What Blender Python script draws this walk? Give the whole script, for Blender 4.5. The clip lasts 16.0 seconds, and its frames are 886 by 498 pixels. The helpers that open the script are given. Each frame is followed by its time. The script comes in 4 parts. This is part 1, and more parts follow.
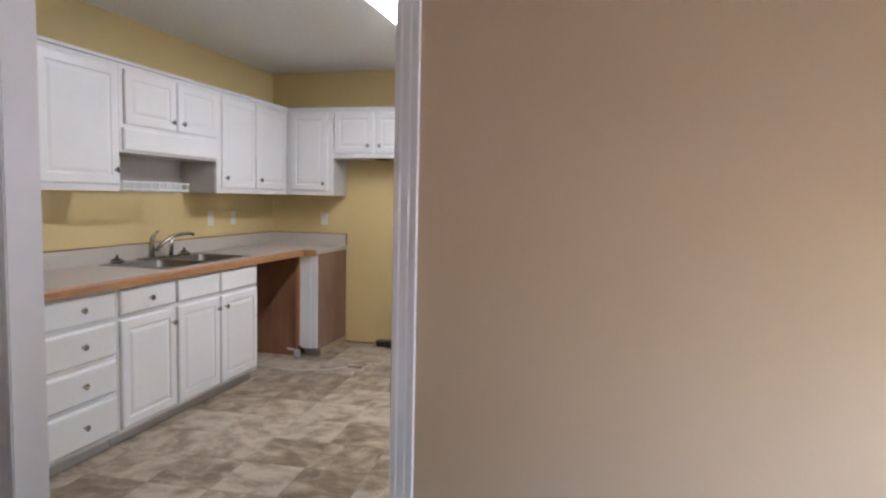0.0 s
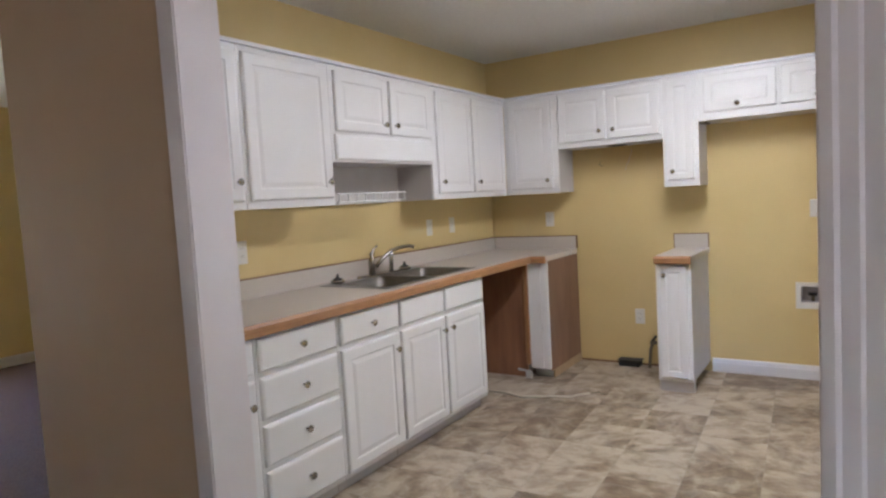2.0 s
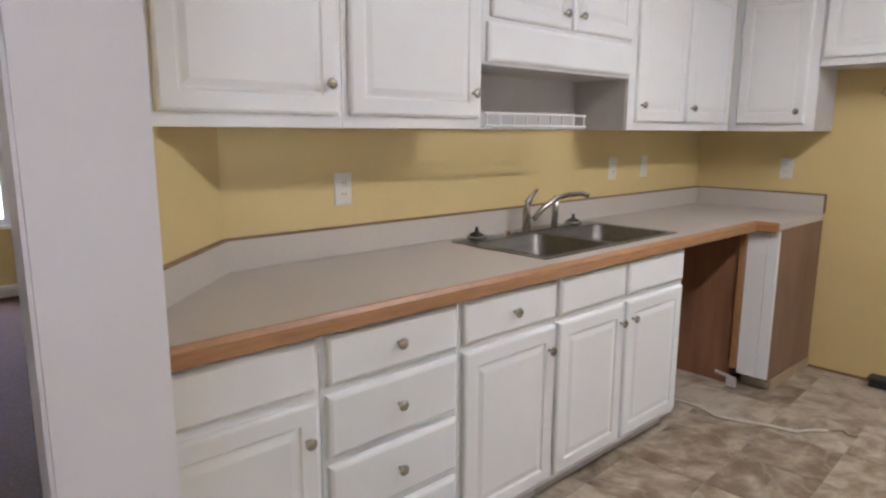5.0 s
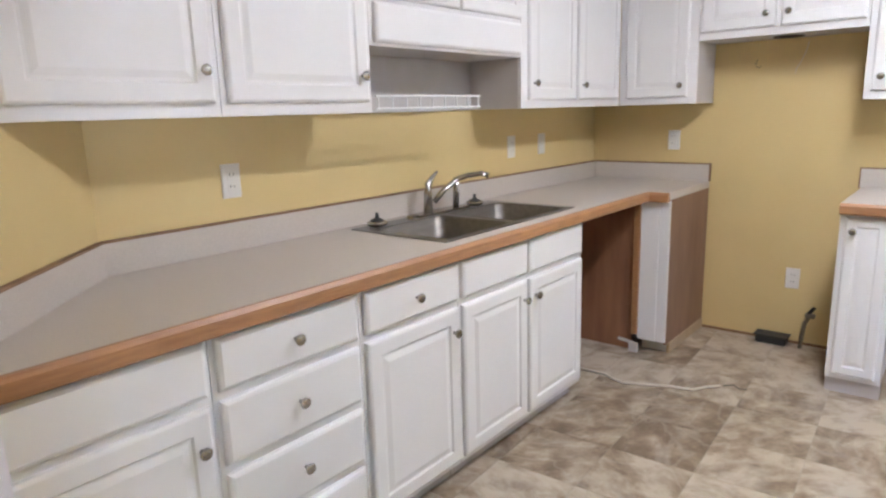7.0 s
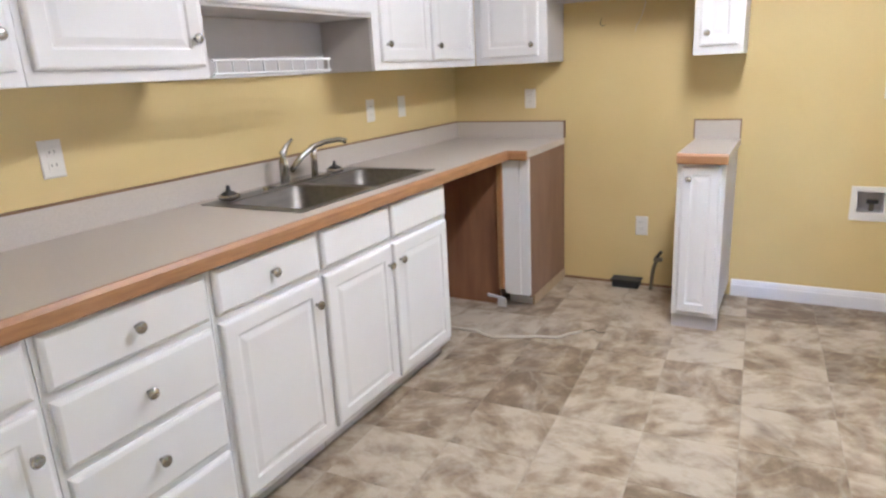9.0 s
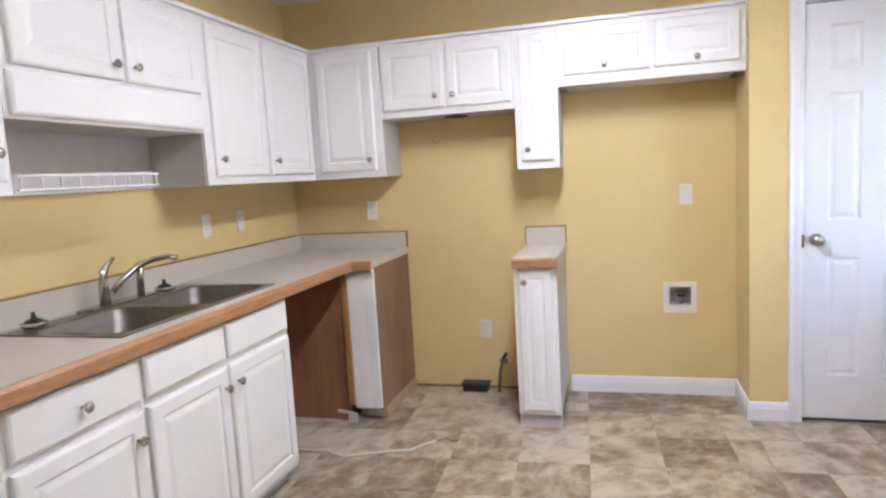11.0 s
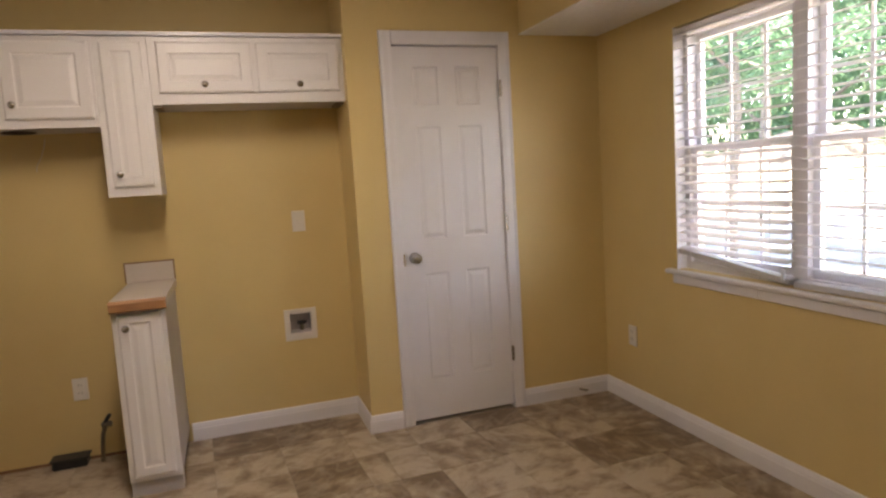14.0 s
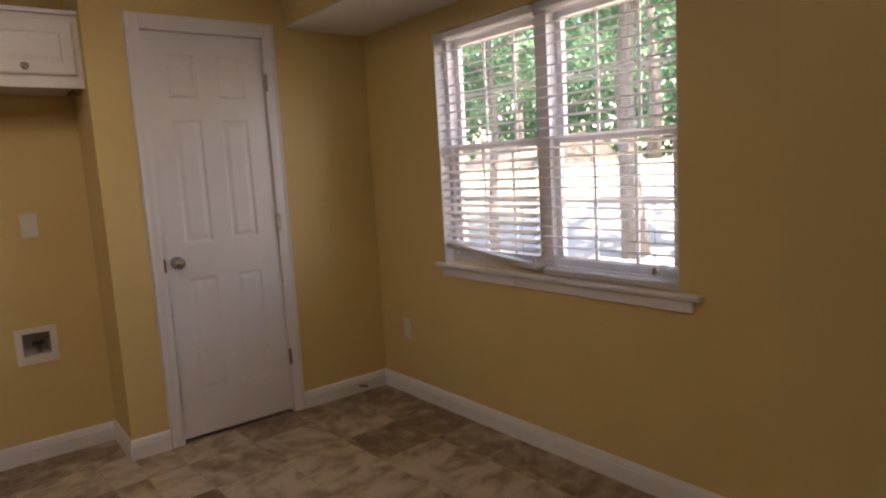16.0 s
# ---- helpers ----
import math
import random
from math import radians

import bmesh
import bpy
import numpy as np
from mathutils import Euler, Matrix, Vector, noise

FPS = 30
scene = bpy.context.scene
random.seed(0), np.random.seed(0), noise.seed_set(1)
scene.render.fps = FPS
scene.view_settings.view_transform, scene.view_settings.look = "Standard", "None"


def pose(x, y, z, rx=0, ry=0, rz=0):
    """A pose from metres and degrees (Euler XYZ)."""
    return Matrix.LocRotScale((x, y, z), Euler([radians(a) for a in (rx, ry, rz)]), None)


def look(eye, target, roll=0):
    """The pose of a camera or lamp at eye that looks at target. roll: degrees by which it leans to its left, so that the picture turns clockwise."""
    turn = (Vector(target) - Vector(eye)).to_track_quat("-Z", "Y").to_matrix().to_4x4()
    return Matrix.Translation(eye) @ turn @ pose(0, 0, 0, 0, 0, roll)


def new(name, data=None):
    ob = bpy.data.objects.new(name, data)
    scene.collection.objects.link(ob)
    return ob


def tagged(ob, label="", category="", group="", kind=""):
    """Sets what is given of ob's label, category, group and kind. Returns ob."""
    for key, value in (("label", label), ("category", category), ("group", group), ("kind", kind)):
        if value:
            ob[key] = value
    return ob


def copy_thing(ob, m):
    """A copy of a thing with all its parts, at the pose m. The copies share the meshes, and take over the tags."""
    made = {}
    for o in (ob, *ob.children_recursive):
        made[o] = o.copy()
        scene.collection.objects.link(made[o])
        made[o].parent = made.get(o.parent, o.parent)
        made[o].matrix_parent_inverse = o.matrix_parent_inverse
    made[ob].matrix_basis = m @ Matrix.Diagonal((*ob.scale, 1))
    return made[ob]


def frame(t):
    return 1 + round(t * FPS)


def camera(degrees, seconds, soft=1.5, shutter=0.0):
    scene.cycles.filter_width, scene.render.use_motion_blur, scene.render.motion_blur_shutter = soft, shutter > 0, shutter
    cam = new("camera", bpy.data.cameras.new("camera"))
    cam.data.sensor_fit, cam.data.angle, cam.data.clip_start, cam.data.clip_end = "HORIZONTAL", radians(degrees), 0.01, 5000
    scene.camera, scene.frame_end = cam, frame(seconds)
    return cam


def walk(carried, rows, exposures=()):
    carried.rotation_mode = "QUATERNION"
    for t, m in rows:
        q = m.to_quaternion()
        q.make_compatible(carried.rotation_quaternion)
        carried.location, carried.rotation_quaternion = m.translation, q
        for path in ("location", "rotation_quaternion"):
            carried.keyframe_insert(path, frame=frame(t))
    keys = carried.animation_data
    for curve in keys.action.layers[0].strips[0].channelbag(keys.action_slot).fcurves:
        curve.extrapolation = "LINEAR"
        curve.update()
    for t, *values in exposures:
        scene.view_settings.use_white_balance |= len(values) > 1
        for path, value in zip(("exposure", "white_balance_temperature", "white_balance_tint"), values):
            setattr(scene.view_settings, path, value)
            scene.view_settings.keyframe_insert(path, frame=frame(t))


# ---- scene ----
cam = camera(69.3, 16.0, soft=2.4)
PATH = [
    (0, (3.085, -5.549, 1.376), (2.597, -3.616, 1.215), 1.2),
    (0.5, (2.997, -5.513, 1.354), (2.268, -3.658, 1.188), -0.4),
    (1, (2.882, -5.409, 1.357), (2.020, -3.613, 1.190), -1.7),
    (1.5, (2.762, -5.208, 1.362), (1.847, -3.439, 1.179), -1.8),
    (2, (2.634, -4.939, 1.365), (1.558, -3.260, 1.213), -3.3),
    (2.5, (2.478, -4.677, 1.371), (1.306, -3.062, 1.236), -2.3),
    (3, (2.303, -4.444, 1.375), (1.042, -2.899, 1.218), -2.0),
    (3.5, (2.124, -4.212, 1.371), (0.765, -2.764, 1.136), -1.8),
    (4, (2.050, -4.090, 1.362), (0.581, -2.753, 1.128), -0.5),
    (4.2, (2.027, -4.076, 1.365), (0.543, -2.762, 1.101), 0.2),
    (6.3, (1.949, -4.013, 1.358), (0.585, -2.625, 0.896), -0.2),
    (6.5, (1.961, -4.005, 1.364), (0.620, -2.591, 0.915), -0.7),
    (7, (1.980, -3.980, 1.368), (0.727, -2.479, 0.949), -1.7),
    (7.5, (1.995, -3.957, 1.363), (0.826, -2.386, 0.958), -2.2),
    (8, (2.008, -3.941, 1.353), (0.914, -2.348, 0.838), -2.2),
    (8.5, (2.018, -3.927, 1.353), (0.992, -2.297, 0.812), -2.9),
    (9, (2.030, -3.913, 1.362), (1.091, -2.231, 0.823), -3.0),
    (9.5, (2.045, -3.898, 1.375), (1.216, -2.135, 0.924), -3.4),
    (10, (2.060, -3.886, 1.388), (1.346, -2.061, 0.991), -3.7),
    (10.2, (2.065, -3.883, 1.392), (1.390, -2.035, 1.035), -3.6),
    (12.3, (1.980, -3.872, 1.288), (1.807, -1.886, 1.120), -3.3),
    (12.5, (1.964, -3.850, 1.308), (1.875, -1.860, 1.127), -3.4),
    (13, (2.008, -3.791, 1.343), (2.146, -1.806, 1.140), -4.0),
    (13.5, (2.050, -3.742, 1.358), (2.376, -1.775, 1.193), -4.1),
    (14, (2.056, -3.711, 1.360), (2.682, -1.824, 1.142), -3.5),
    (14.5, (2.056, -3.700, 1.359), (2.880, -1.894, 1.111), -3.6),
    (15, (2.065, -3.698, 1.354), (3.033, -1.966, 1.101), -3.5),
    (15.5, (2.078, -3.699, 1.349), (3.179, -2.046, 1.110), -3.3),
    (16, (2.090, -3.703, 1.342), (3.311, -2.140, 1.087), -3.3),
]

EXPOSURES = [(0, 4.62, 5560, 12), (1.5, 4.54, 5640, 12), (4.2, 4.55, 5810, 12), (6.3, 4.88, 5600, 12), (9, 5.09, 5600, 12), (10.2, 5.09, 5600, 13), (12.5, 5.09, 5680, 14), (13, 4.74, 5860, 15), (13.5, 4.33, 6330, 17), (14, 3.78, 7908, 20), (14.5, 3.38, 8245, 23), (15, 3.18, 8201, 23), (16, 3.03, 8111, 24)]
walk(cam, [(t, look(eye, target, roll)) for t, eye, target, roll in PATH], EXPOSURES)

# ---- world, sun and lamps ----
world = bpy.data.worlds.new("sky")
scene.world = world
world.use_nodes = True
wt = world.node_tree
sky = wt.nodes.new("ShaderNodeTexSky")
sky.sky_type, sky.sun_disc = "NISHITA", False
sky.sun_elevation, sky.sun_rotation = radians(53.0), radians(180)
wt.nodes["Background"].inputs["Strength"].default_value = 0.15
wt.links.new(sky.outputs[0], wt.nodes["Background"].inputs["Color"])
sun = new("sun", bpy.data.lights.new("sun", "SUN"))
sun.data.energy, sun.data.angle, sun.data.color = 5.0, radians(0.5), (1.0, 0.95, 0.86)
sun.matrix_basis = look((0, 0, 30), (0, 7.5, 20))
TUBE_POWER = 2.15       # ceiling lamp diffuser
HALL_FILL = 0.9        # warm lamp added at the living room window


def fill_lamp(name, m, w, h, watts, color=(0.85, 0.92, 1.0)):
    lamp = new(name, bpy.data.lights.new(name, "AREA"))
    lamp.data.shape, lamp.data.size, lamp.data.size_y = "RECTANGLE", w, h
    lamp.data.energy, lamp.data.color = watts, color
    lamp.matrix_basis = m
    return lamp


# Added lamp, tinted orange to brighten and warm the left hall wall.
fill_lamp("warm_fill_living", look((-4.15, -3.75, 1.27), (0, -4.3, 1.12)), 1.3, 1.3, HALL_FILL, (1.0, 0.70, 0.40))
# Unseen lamp added to pale the lower part of the right hall wall.
fill_lamp("fill_light_hall", look((4.385, -5.30, 0.95), (4.035, -4.95, -0.35)), 1.0, 0.9, 0.62, (0.84, 0.91, 1.0))


# ---- materials ----
def mat(name, base, rough=0.5, metal=0.0, second=None, scale=8.0, amount=0.5, bump=0.0, bump_scale=60.0, coat=0.0, stretch=(1, 1, 1), spec=0.5):
    m = bpy.data.materials.new(name)
    m.use_nodes = True
    nt = m.node_tree
    b = nt.nodes["Principled BSDF"]
    b.inputs["Base Color"].default_value = (*base, 1)
    b.inputs["Roughness"].default_value, b.inputs["Metallic"].default_value = rough, metal
    b.inputs["Coat Weight"].default_value, b.inputs["Specular IOR Level"].default_value = coat, spec
    geo = nt.nodes.new("ShaderNodeTexCoord")
    mp = nt.nodes.new("ShaderNodeMapping")
    mp.inputs["Scale"].default_value = stretch
    nt.links.new(geo.outputs["Object"], mp.inputs["Vector"])
    if second:
        n1 = nt.nodes.new("ShaderNodeTexNoise")
        n1.inputs["Scale"].default_value, n1.inputs["Detail"].default_value = scale, 6
        nt.links.new(mp.outputs[0], n1.inputs["Vector"])
        mix = nt.nodes.new("ShaderNodeMix")
        mix.data_type = "RGBA"
        mix.inputs[6].default_value, mix.inputs[7].default_value = (*base, 1), (*second, 1)
        ramp = nt.nodes.new("ShaderNodeMapRange")
        ramp.inputs[1].default_value, ramp.inputs[2].default_value, ramp.inputs[4].default_value = 0.5 - amount / 2, 0.5 + amount / 2, 1
        nt.links.new(n1.outputs[0], ramp.inputs[0])
        nt.links.new(ramp.outputs[0], mix.inputs[0])
        nt.links.new(mix.outputs[2], b.inputs["Base Color"])
    if bump:
        n2 = nt.nodes.new("ShaderNodeTexNoise")
        n2.inputs["Scale"].default_value, n2.inputs["Detail"].default_value = bump_scale, 4
        nt.links.new(mp.outputs[0], n2.inputs["Vector"])
        bn = nt.nodes.new("ShaderNodeBump")
        bn.inputs["Strength"].default_value, bn.inputs["Distance"].default_value = bump, 0.004
        nt.links.new(n2.outputs[0], bn.inputs["Height"])
        nt.links.new(bn.outputs[0], b.inputs["Normal"])
    return m


YELLOW = mat("yellow_wall_paint", (0.68, 0.53, 0.25), 0.5, second=(0.645, 0.495, 0.225), scale=3, bump=0.12, bump_scale=180)
TAN = mat("tan_wall_paint", (0.53, 0.375, 0.24), 0.8, second=(0.50, 0.35, 0.222), spec=0.2, scale=3, bump=0.12, bump_scale=180)
CEIL = mat("white_textured_ceiling", (0.78, 0.77, 0.74), 0.9, second=(0.70, 0.69, 0.66), scale=40, bump=0.6, bump_scale=90)
WHITE = mat("white_cabinet_paint", (0.80, 0.785, 0.79), 0.36, second=(0.77, 0.752, 0.75), scale=5, bump=0.05, bump_scale=25, coat=0.1)
# White darkened in colour for places that get less light, such as the sink niche.
EDGE = mat("dimmed_white", (0.56, 0.53, 0.53), 0.5, second=(0.52, 0.49, 0.48), scale=9)
TRIM = mat("white_trim_paint", (0.76, 0.76, 0.80), 0.35, second=(0.73, 0.72, 0.75), scale=6)
CASING = mat("cased_opening_paint", (0.80, 0.74, 0.74), 0.4, second=(0.77, 0.71, 0.70), scale=5)
LAM = mat("beige_laminate", (0.59, 0.53, 0.48), 0.38, second=(0.52, 0.465, 0.42), scale=220, amount=0.4)
OAK = mat("oak_nosing", (0.453, 0.235, 0.102), 0.4, second=(0.30, 0.145, 0.07), scale=14, amount=0.5, stretch=(6, 0.7, 6), bump=0.1, coat=0.2)
OAKX = mat("oak_nosing_across", (0.453, 0.235, 0.102), 0.4, second=(0.30, 0.145, 0.07), scale=14, amount=0.5, stretch=(0.7, 6, 6), bump=0.1, coat=0.2)
STRIP = mat("brown_edge_strip", (0.17, 0.09, 0.05), 0.6, second=(0.30, 0.17, 0.09), scale=20)
PLY = mat("brown_plywood", (0.34, 0.155, 0.082), 0.6, second=(0.19, 0.088, 0.05), scale=5, amount=0.5, stretch=(3, 3, 0.5), bump=0.1)
RAW = mat("raw_cabinet_side", (0.33, 0.195, 0.125), 0.6, second=(0.19, 0.105, 0.065), scale=3, amount=0.6, stretch=(2, 2, 0.6))
PALEWOOD = mat("pale_wood_strip", (0.50, 0.38, 0.24), 0.6, second=(0.42, 0.30, 0.18), scale=14)
STEEL = mat("brushed_stainless", (0.27, 0.26, 0.25), 0.34, 1.0, second=(0.22, 0.215, 0.21), scale=60, stretch=(1, 0.1, 1))
BOWL = mat("stainless_bowl", (0.26, 0.24, 0.22), 0.52, 1.0, second=(0.19, 0.175, 0.16), scale=40, stretch=(1, 0.2, 1))
NICKEL = mat("satin_nickel", (0.45, 0.43, 0.40), 0.25, 1.0)
BLACK = mat("black_plastic", (0.02, 0.02, 0.022), 0.45)
# Near-black that paints the unlit depth of holes and gaps.
DARK = mat("painted_recess_shade", (0.05, 0.035, 0.03), 0.8)
PLATE = mat("white_plate_plastic", (0.73, 0.70, 0.66), 0.35)
WIRE = mat("white_coated_wire", (0.8, 0.8, 0.8), 0.35)
BLIND = mat("white_blind_slat", (0.84, 0.83, 0.85), 0.45)
# White plastic greyed in colour, as the rail hangs against the light.
RAIL = mat("backlit_rail_grey", (0.58, 0.57, 0.58), 0.45)
FRAME = mat("window_vinyl", (0.74, 0.73, 0.76), 0.4)
CARPET = mat("dark_carpet", (0.085, 0.052, 0.045), 0.95, second=(0.15, 0.10, 0.088), scale=90, amount=0.5, bump=0.8, bump_scale=160)
CABLE = mat("cream_cable", (0.62, 0.57, 0.48), 0.5)
BRASS = mat("valve_metal", (0.20, 0.17, 0.13), 0.45, 0.6)
GRASS = mat("dry_lawn", (0.30, 0.29, 0.235), 0.95, second=(0.21, 0.205, 0.155), scale=1.2, bump=0.5, bump_scale=30)
DRIVE = mat("pale_concrete_drive", (0.32, 0.315, 0.31), 0.9, second=(0.24, 0.235, 0.23), scale=2, bump=0.2)
BARK = mat("tree_bark", (0.15, 0.14, 0.135), 0.9, second=(0.09, 0.083, 0.08), scale=9, stretch=(3, 3, 0.6), bump=0.8, bump_scale=20)
LEAF = mat("tree_leaves", (0.12, 0.235, 0.13), 0.5, second=(0.055, 0.13, 0.085), scale=1.5)
BANK = mat("earth_bank", (0.17, 0.145, 0.12), 0.95, second=(0.11, 0.095, 0.08), scale=2.5, bump=0.6, bump_scale=12)
LEAF.node_tree.nodes["Principled BSDF"].inputs["Transmission Weight"].default_value = 0.0


def let_light_through(m, share):
    """Thin stuff: some of the light that falls on its back shows on its front."""
    nt = m.node_tree
    b, out = nt.nodes["Principled BSDF"], nt.nodes["Material Output"]
    tl, mx = nt.nodes.new("ShaderNodeBsdfTranslucent"), nt.nodes.new("ShaderNodeMixShader")
    mx.inputs[0].default_value = share
    if b.inputs["Base Color"].links:
        nt.links.new(b.inputs["Base Color"].links[0].from_socket, tl.inputs["Color"])
    else:
        tl.inputs["Color"].default_value = b.inputs["Base Color"].default_value
    nt.links.new(b.outputs[0], mx.inputs[1]); nt.links.new(tl.outputs[0], mx.inputs[2]); nt.links.new(mx.outputs[0], out.inputs[0])


let_light_through(LEAF, 0.45)
let_light_through(BLIND, 0.55)


def vinyl_material():
    """Slate-look vinyl: each tile its own tone and turn, with cloudy slate bands, pale veins and a soft pale edge."""
    m = bpy.data.materials.new("slate_look_vinyl")
    m.use_nodes = True
    nt = m.node_tree
    b, N, L = nt.nodes["Principled BSDF"], nt.nodes.new, nt.links.new

    def calc(op, a, c, d=None):
        n = N("ShaderNodeMath")
        n.operation = op
        for k, v in enumerate((a, c, d)):
            if isinstance(v, float):
                n.inputs[k].default_value = v
            elif v is not None:
                L(v, n.inputs[k])
        return n.outputs[0]

    def noise_tex(vec, scale, detail, distort=0.0, rough=0.5):
        n = N("ShaderNodeTexNoise")
        for k, v in (("Scale", scale), ("Detail", detail), ("Distortion", distort), ("Roughness", rough)):
            n.inputs[k].default_value = v
        L(vec, n.inputs["Vector"])
        return n.outputs[0]

    co, info = N("ShaderNodeTexCoord"), N("ShaderNodeObjectInfo")
    rnd = info.outputs["Random"]
    rot = N("ShaderNodeVectorRotate")
    rot.rotation_type = "Z_AXIS"
    L(co.outputs["Object"], rot.inputs["Vector"])
    L(calc("MULTIPLY", rnd, 41.0), rot.inputs["Angle"])
    mp = N("ShaderNodeMapping")
    mp.inputs["Scale"].default_value = (1.0, 1.4, 1.0)
    L(rot.outputs[0], mp.inputs["Vector"])
    off = N("ShaderNodeVectorMath")
    off.operation = "ADD"
    L(mp.outputs[0], off.inputs[0])
    L(calc("MULTIPLY", rnd, 37.0), off.inputs[1])
    v = off.outputs[0]
    cloud, fine = noise_tex(v, 6.5, 5, 0.35, 0.5), noise_tex(v, 22, 6, 0.4, 0.7)
    tone = calc("ADD", calc("ADD", calc("MULTIPLY_ADD", cloud, 0.95, 0.045), calc("MULTIPLY_ADD", fine, 0.36, -0.18)), calc("MULTIPLY_ADD", rnd, 0.25, -0.125))
    ramp = N("ShaderNodeValToRGB")
    cr = ramp.color_ramp
    cr.elements[0].position, cr.elements[0].color = 0.30, (0.155, 0.108, 0.066, 1)
    cr.elements[1].position, cr.elements[1].color = 0.70, (0.49, 0.42, 0.325, 1)
    for p, c in ((0.41, (0.215, 0.157, 0.103, 1)), (0.49, (0.29, 0.22, 0.148, 1)), (0.56, (0.365, 0.29, 0.207, 1)), (0.62, (0.425, 0.35, 0.262, 1))):
        cr.elements.new(p).color = c
    L(tone, ramp.inputs[0])
    # pale veins where a second noise crosses its middle
    ridge = calc("ABSOLUTE", calc("SUBTRACT", noise_tex(v, 3.6, 4, 0.7, 0.5), 0.5), None)
    vein = N("ShaderNodeMapRange")
    vein.inputs[1].default_value, vein.inputs[2].default_value, vein.inputs[3].default_value, vein.inputs[4].default_value = 0.0, 0.045, 0.22, 0.0
    L(ridge, vein.inputs[0])
    mix = N("ShaderNodeMix")
    mix.data_type = "RGBA"
    mix.inputs[7].default_value = (0.56, 0.52, 0.45, 1)
    L(vein.outputs[0], mix.inputs[0]); L(ramp.outputs[0], mix.inputs[6]); L(mix.outputs[2], b.inputs["Base Color"])
    b.inputs["Roughness"].default_value = 0.40
    bn = N("ShaderNodeBump")
    bn.inputs["Strength"].default_value, bn.inputs["Distance"].default_value = 0.3, 0.002
    L(fine, bn.inputs["Height"]); L(bn.outputs[0], b.inputs["Normal"])
    return m


VINYL = vinyl_material()
SEAM = mat("vinyl_joint", (0.36, 0.31, 0.25), 0.5, second=(0.34, 0.29, 0.23), scale=30)


def glow_material(name, color, strength):
    m = bpy.data.materials.new(name)
    m.use_nodes = True
    b = m.node_tree.nodes["Principled BSDF"]
    b.inputs["Base Color"].default_value = (0.9, 0.9, 0.9, 1)
    b.inputs["Emission Color"].default_value, b.inputs["Emission Strength"].default_value = (*color, 1), strength
    return m


def glass_material():
    m = bpy.data.materials.new("window_glass")
    m.use_nodes = True
    nt = m.node_tree
    nt.nodes.remove(nt.nodes["Principled BSDF"])
    tr, gl, mx, lw, pw = (nt.nodes.new(k) for k in ("ShaderNodeBsdfTransparent", "ShaderNodeBsdfGlossy", "ShaderNodeMixShader", "ShaderNodeLayerWeight", "ShaderNodeMath"))
    gl.inputs["Roughness"].default_value = 0.02
    pw.operation, pw.inputs[1].default_value = "POWER", 4.0
    nt.links.new(lw.outputs["Facing"], pw.inputs[0])
    nt.links.new(pw.outputs[0], mx.inputs[0]); nt.links.new(tr.outputs[0], mx.inputs[1]); nt.links.new(gl.outputs[0], mx.inputs[2])
    nt.links.new(mx.outputs[0], nt.nodes["Material Output"].inputs[0])
    return m


TUBE = glow_material("lamp_diffuser", (1.0, 0.95, 0.885), TUBE_POWER)
TUBE_EDGE = glow_material("diffuser_edge_glow", (1.0, 0.95, 0.885), 0.06 * TUBE_POWER)
GLASS = glass_material()

# ---- mesh helpers ----
WORLD_OF = {}
I4 = Matrix.Identity(4)


def thing(name, x, y, z, label, category, group="", rz=0):
    ob = new(name)
    ob.empty_display_size = 0.05
    ob.matrix_basis = pose(x, y, z, 0, 0, rz)
    WORLD_OF[ob] = ob.matrix_basis.copy()
    return tagged(ob, label, category, group)


def as_mesh(name, bm, material, smooth=False):
    me = bpy.data.meshes.new(name)
    bmesh.ops.recalc_face_normals(bm, faces=bm.faces)
    bm.to_mesh(me)
    bm.free()
    me.materials.append(material)
    if smooth:
        me.shade_smooth()
    return me


def part(name, bm, material, parent=None, label="", at=I4, smooth=False, kind=""):
    """ONE mesh object; at: its pose in the world, or in its thing's frame if it has one."""
    me = bm if isinstance(bm, bpy.types.Mesh) else as_mesh(name, bm, material, smooth)
    ob = new(name, me)
    ob.parent = parent
    ob.matrix_basis = at
    WORLD_OF[ob] = at
    return tagged(ob, label, kind=kind)


def solid(name, bm, material, label, category, at=I4, kind="", group="", smooth=False):
    ob = part(name, bm, material, None, "", at, smooth)
    return tagged(ob, label, category, group, kind)


def box(bm, x0, x1, y0, y1, z0, z1, bevel=0.0):
    v = [bm.verts.new((x, y, z)) for x in (x0, x1) for y in (y0, y1) for z in (z0, z1)]
    fs = [bm.faces.new([v[i] for i in f]) for f in ((0, 1, 3, 2), (4, 6, 7, 5), (0, 4, 5, 1), (2, 3, 7, 6), (0, 2, 6, 4), (1, 5, 7, 3))]
    if bevel:
        bmesh.ops.bevel(bm, geom=list({e for f in fs for e in f.edges}), offset=bevel, segments=1, affect="EDGES")
    return bm


def boxes(*rows, bevel=0.0):
    bm = bmesh.new()
    for r in rows:
        box(bm, *r, bevel=bevel)
    return bm


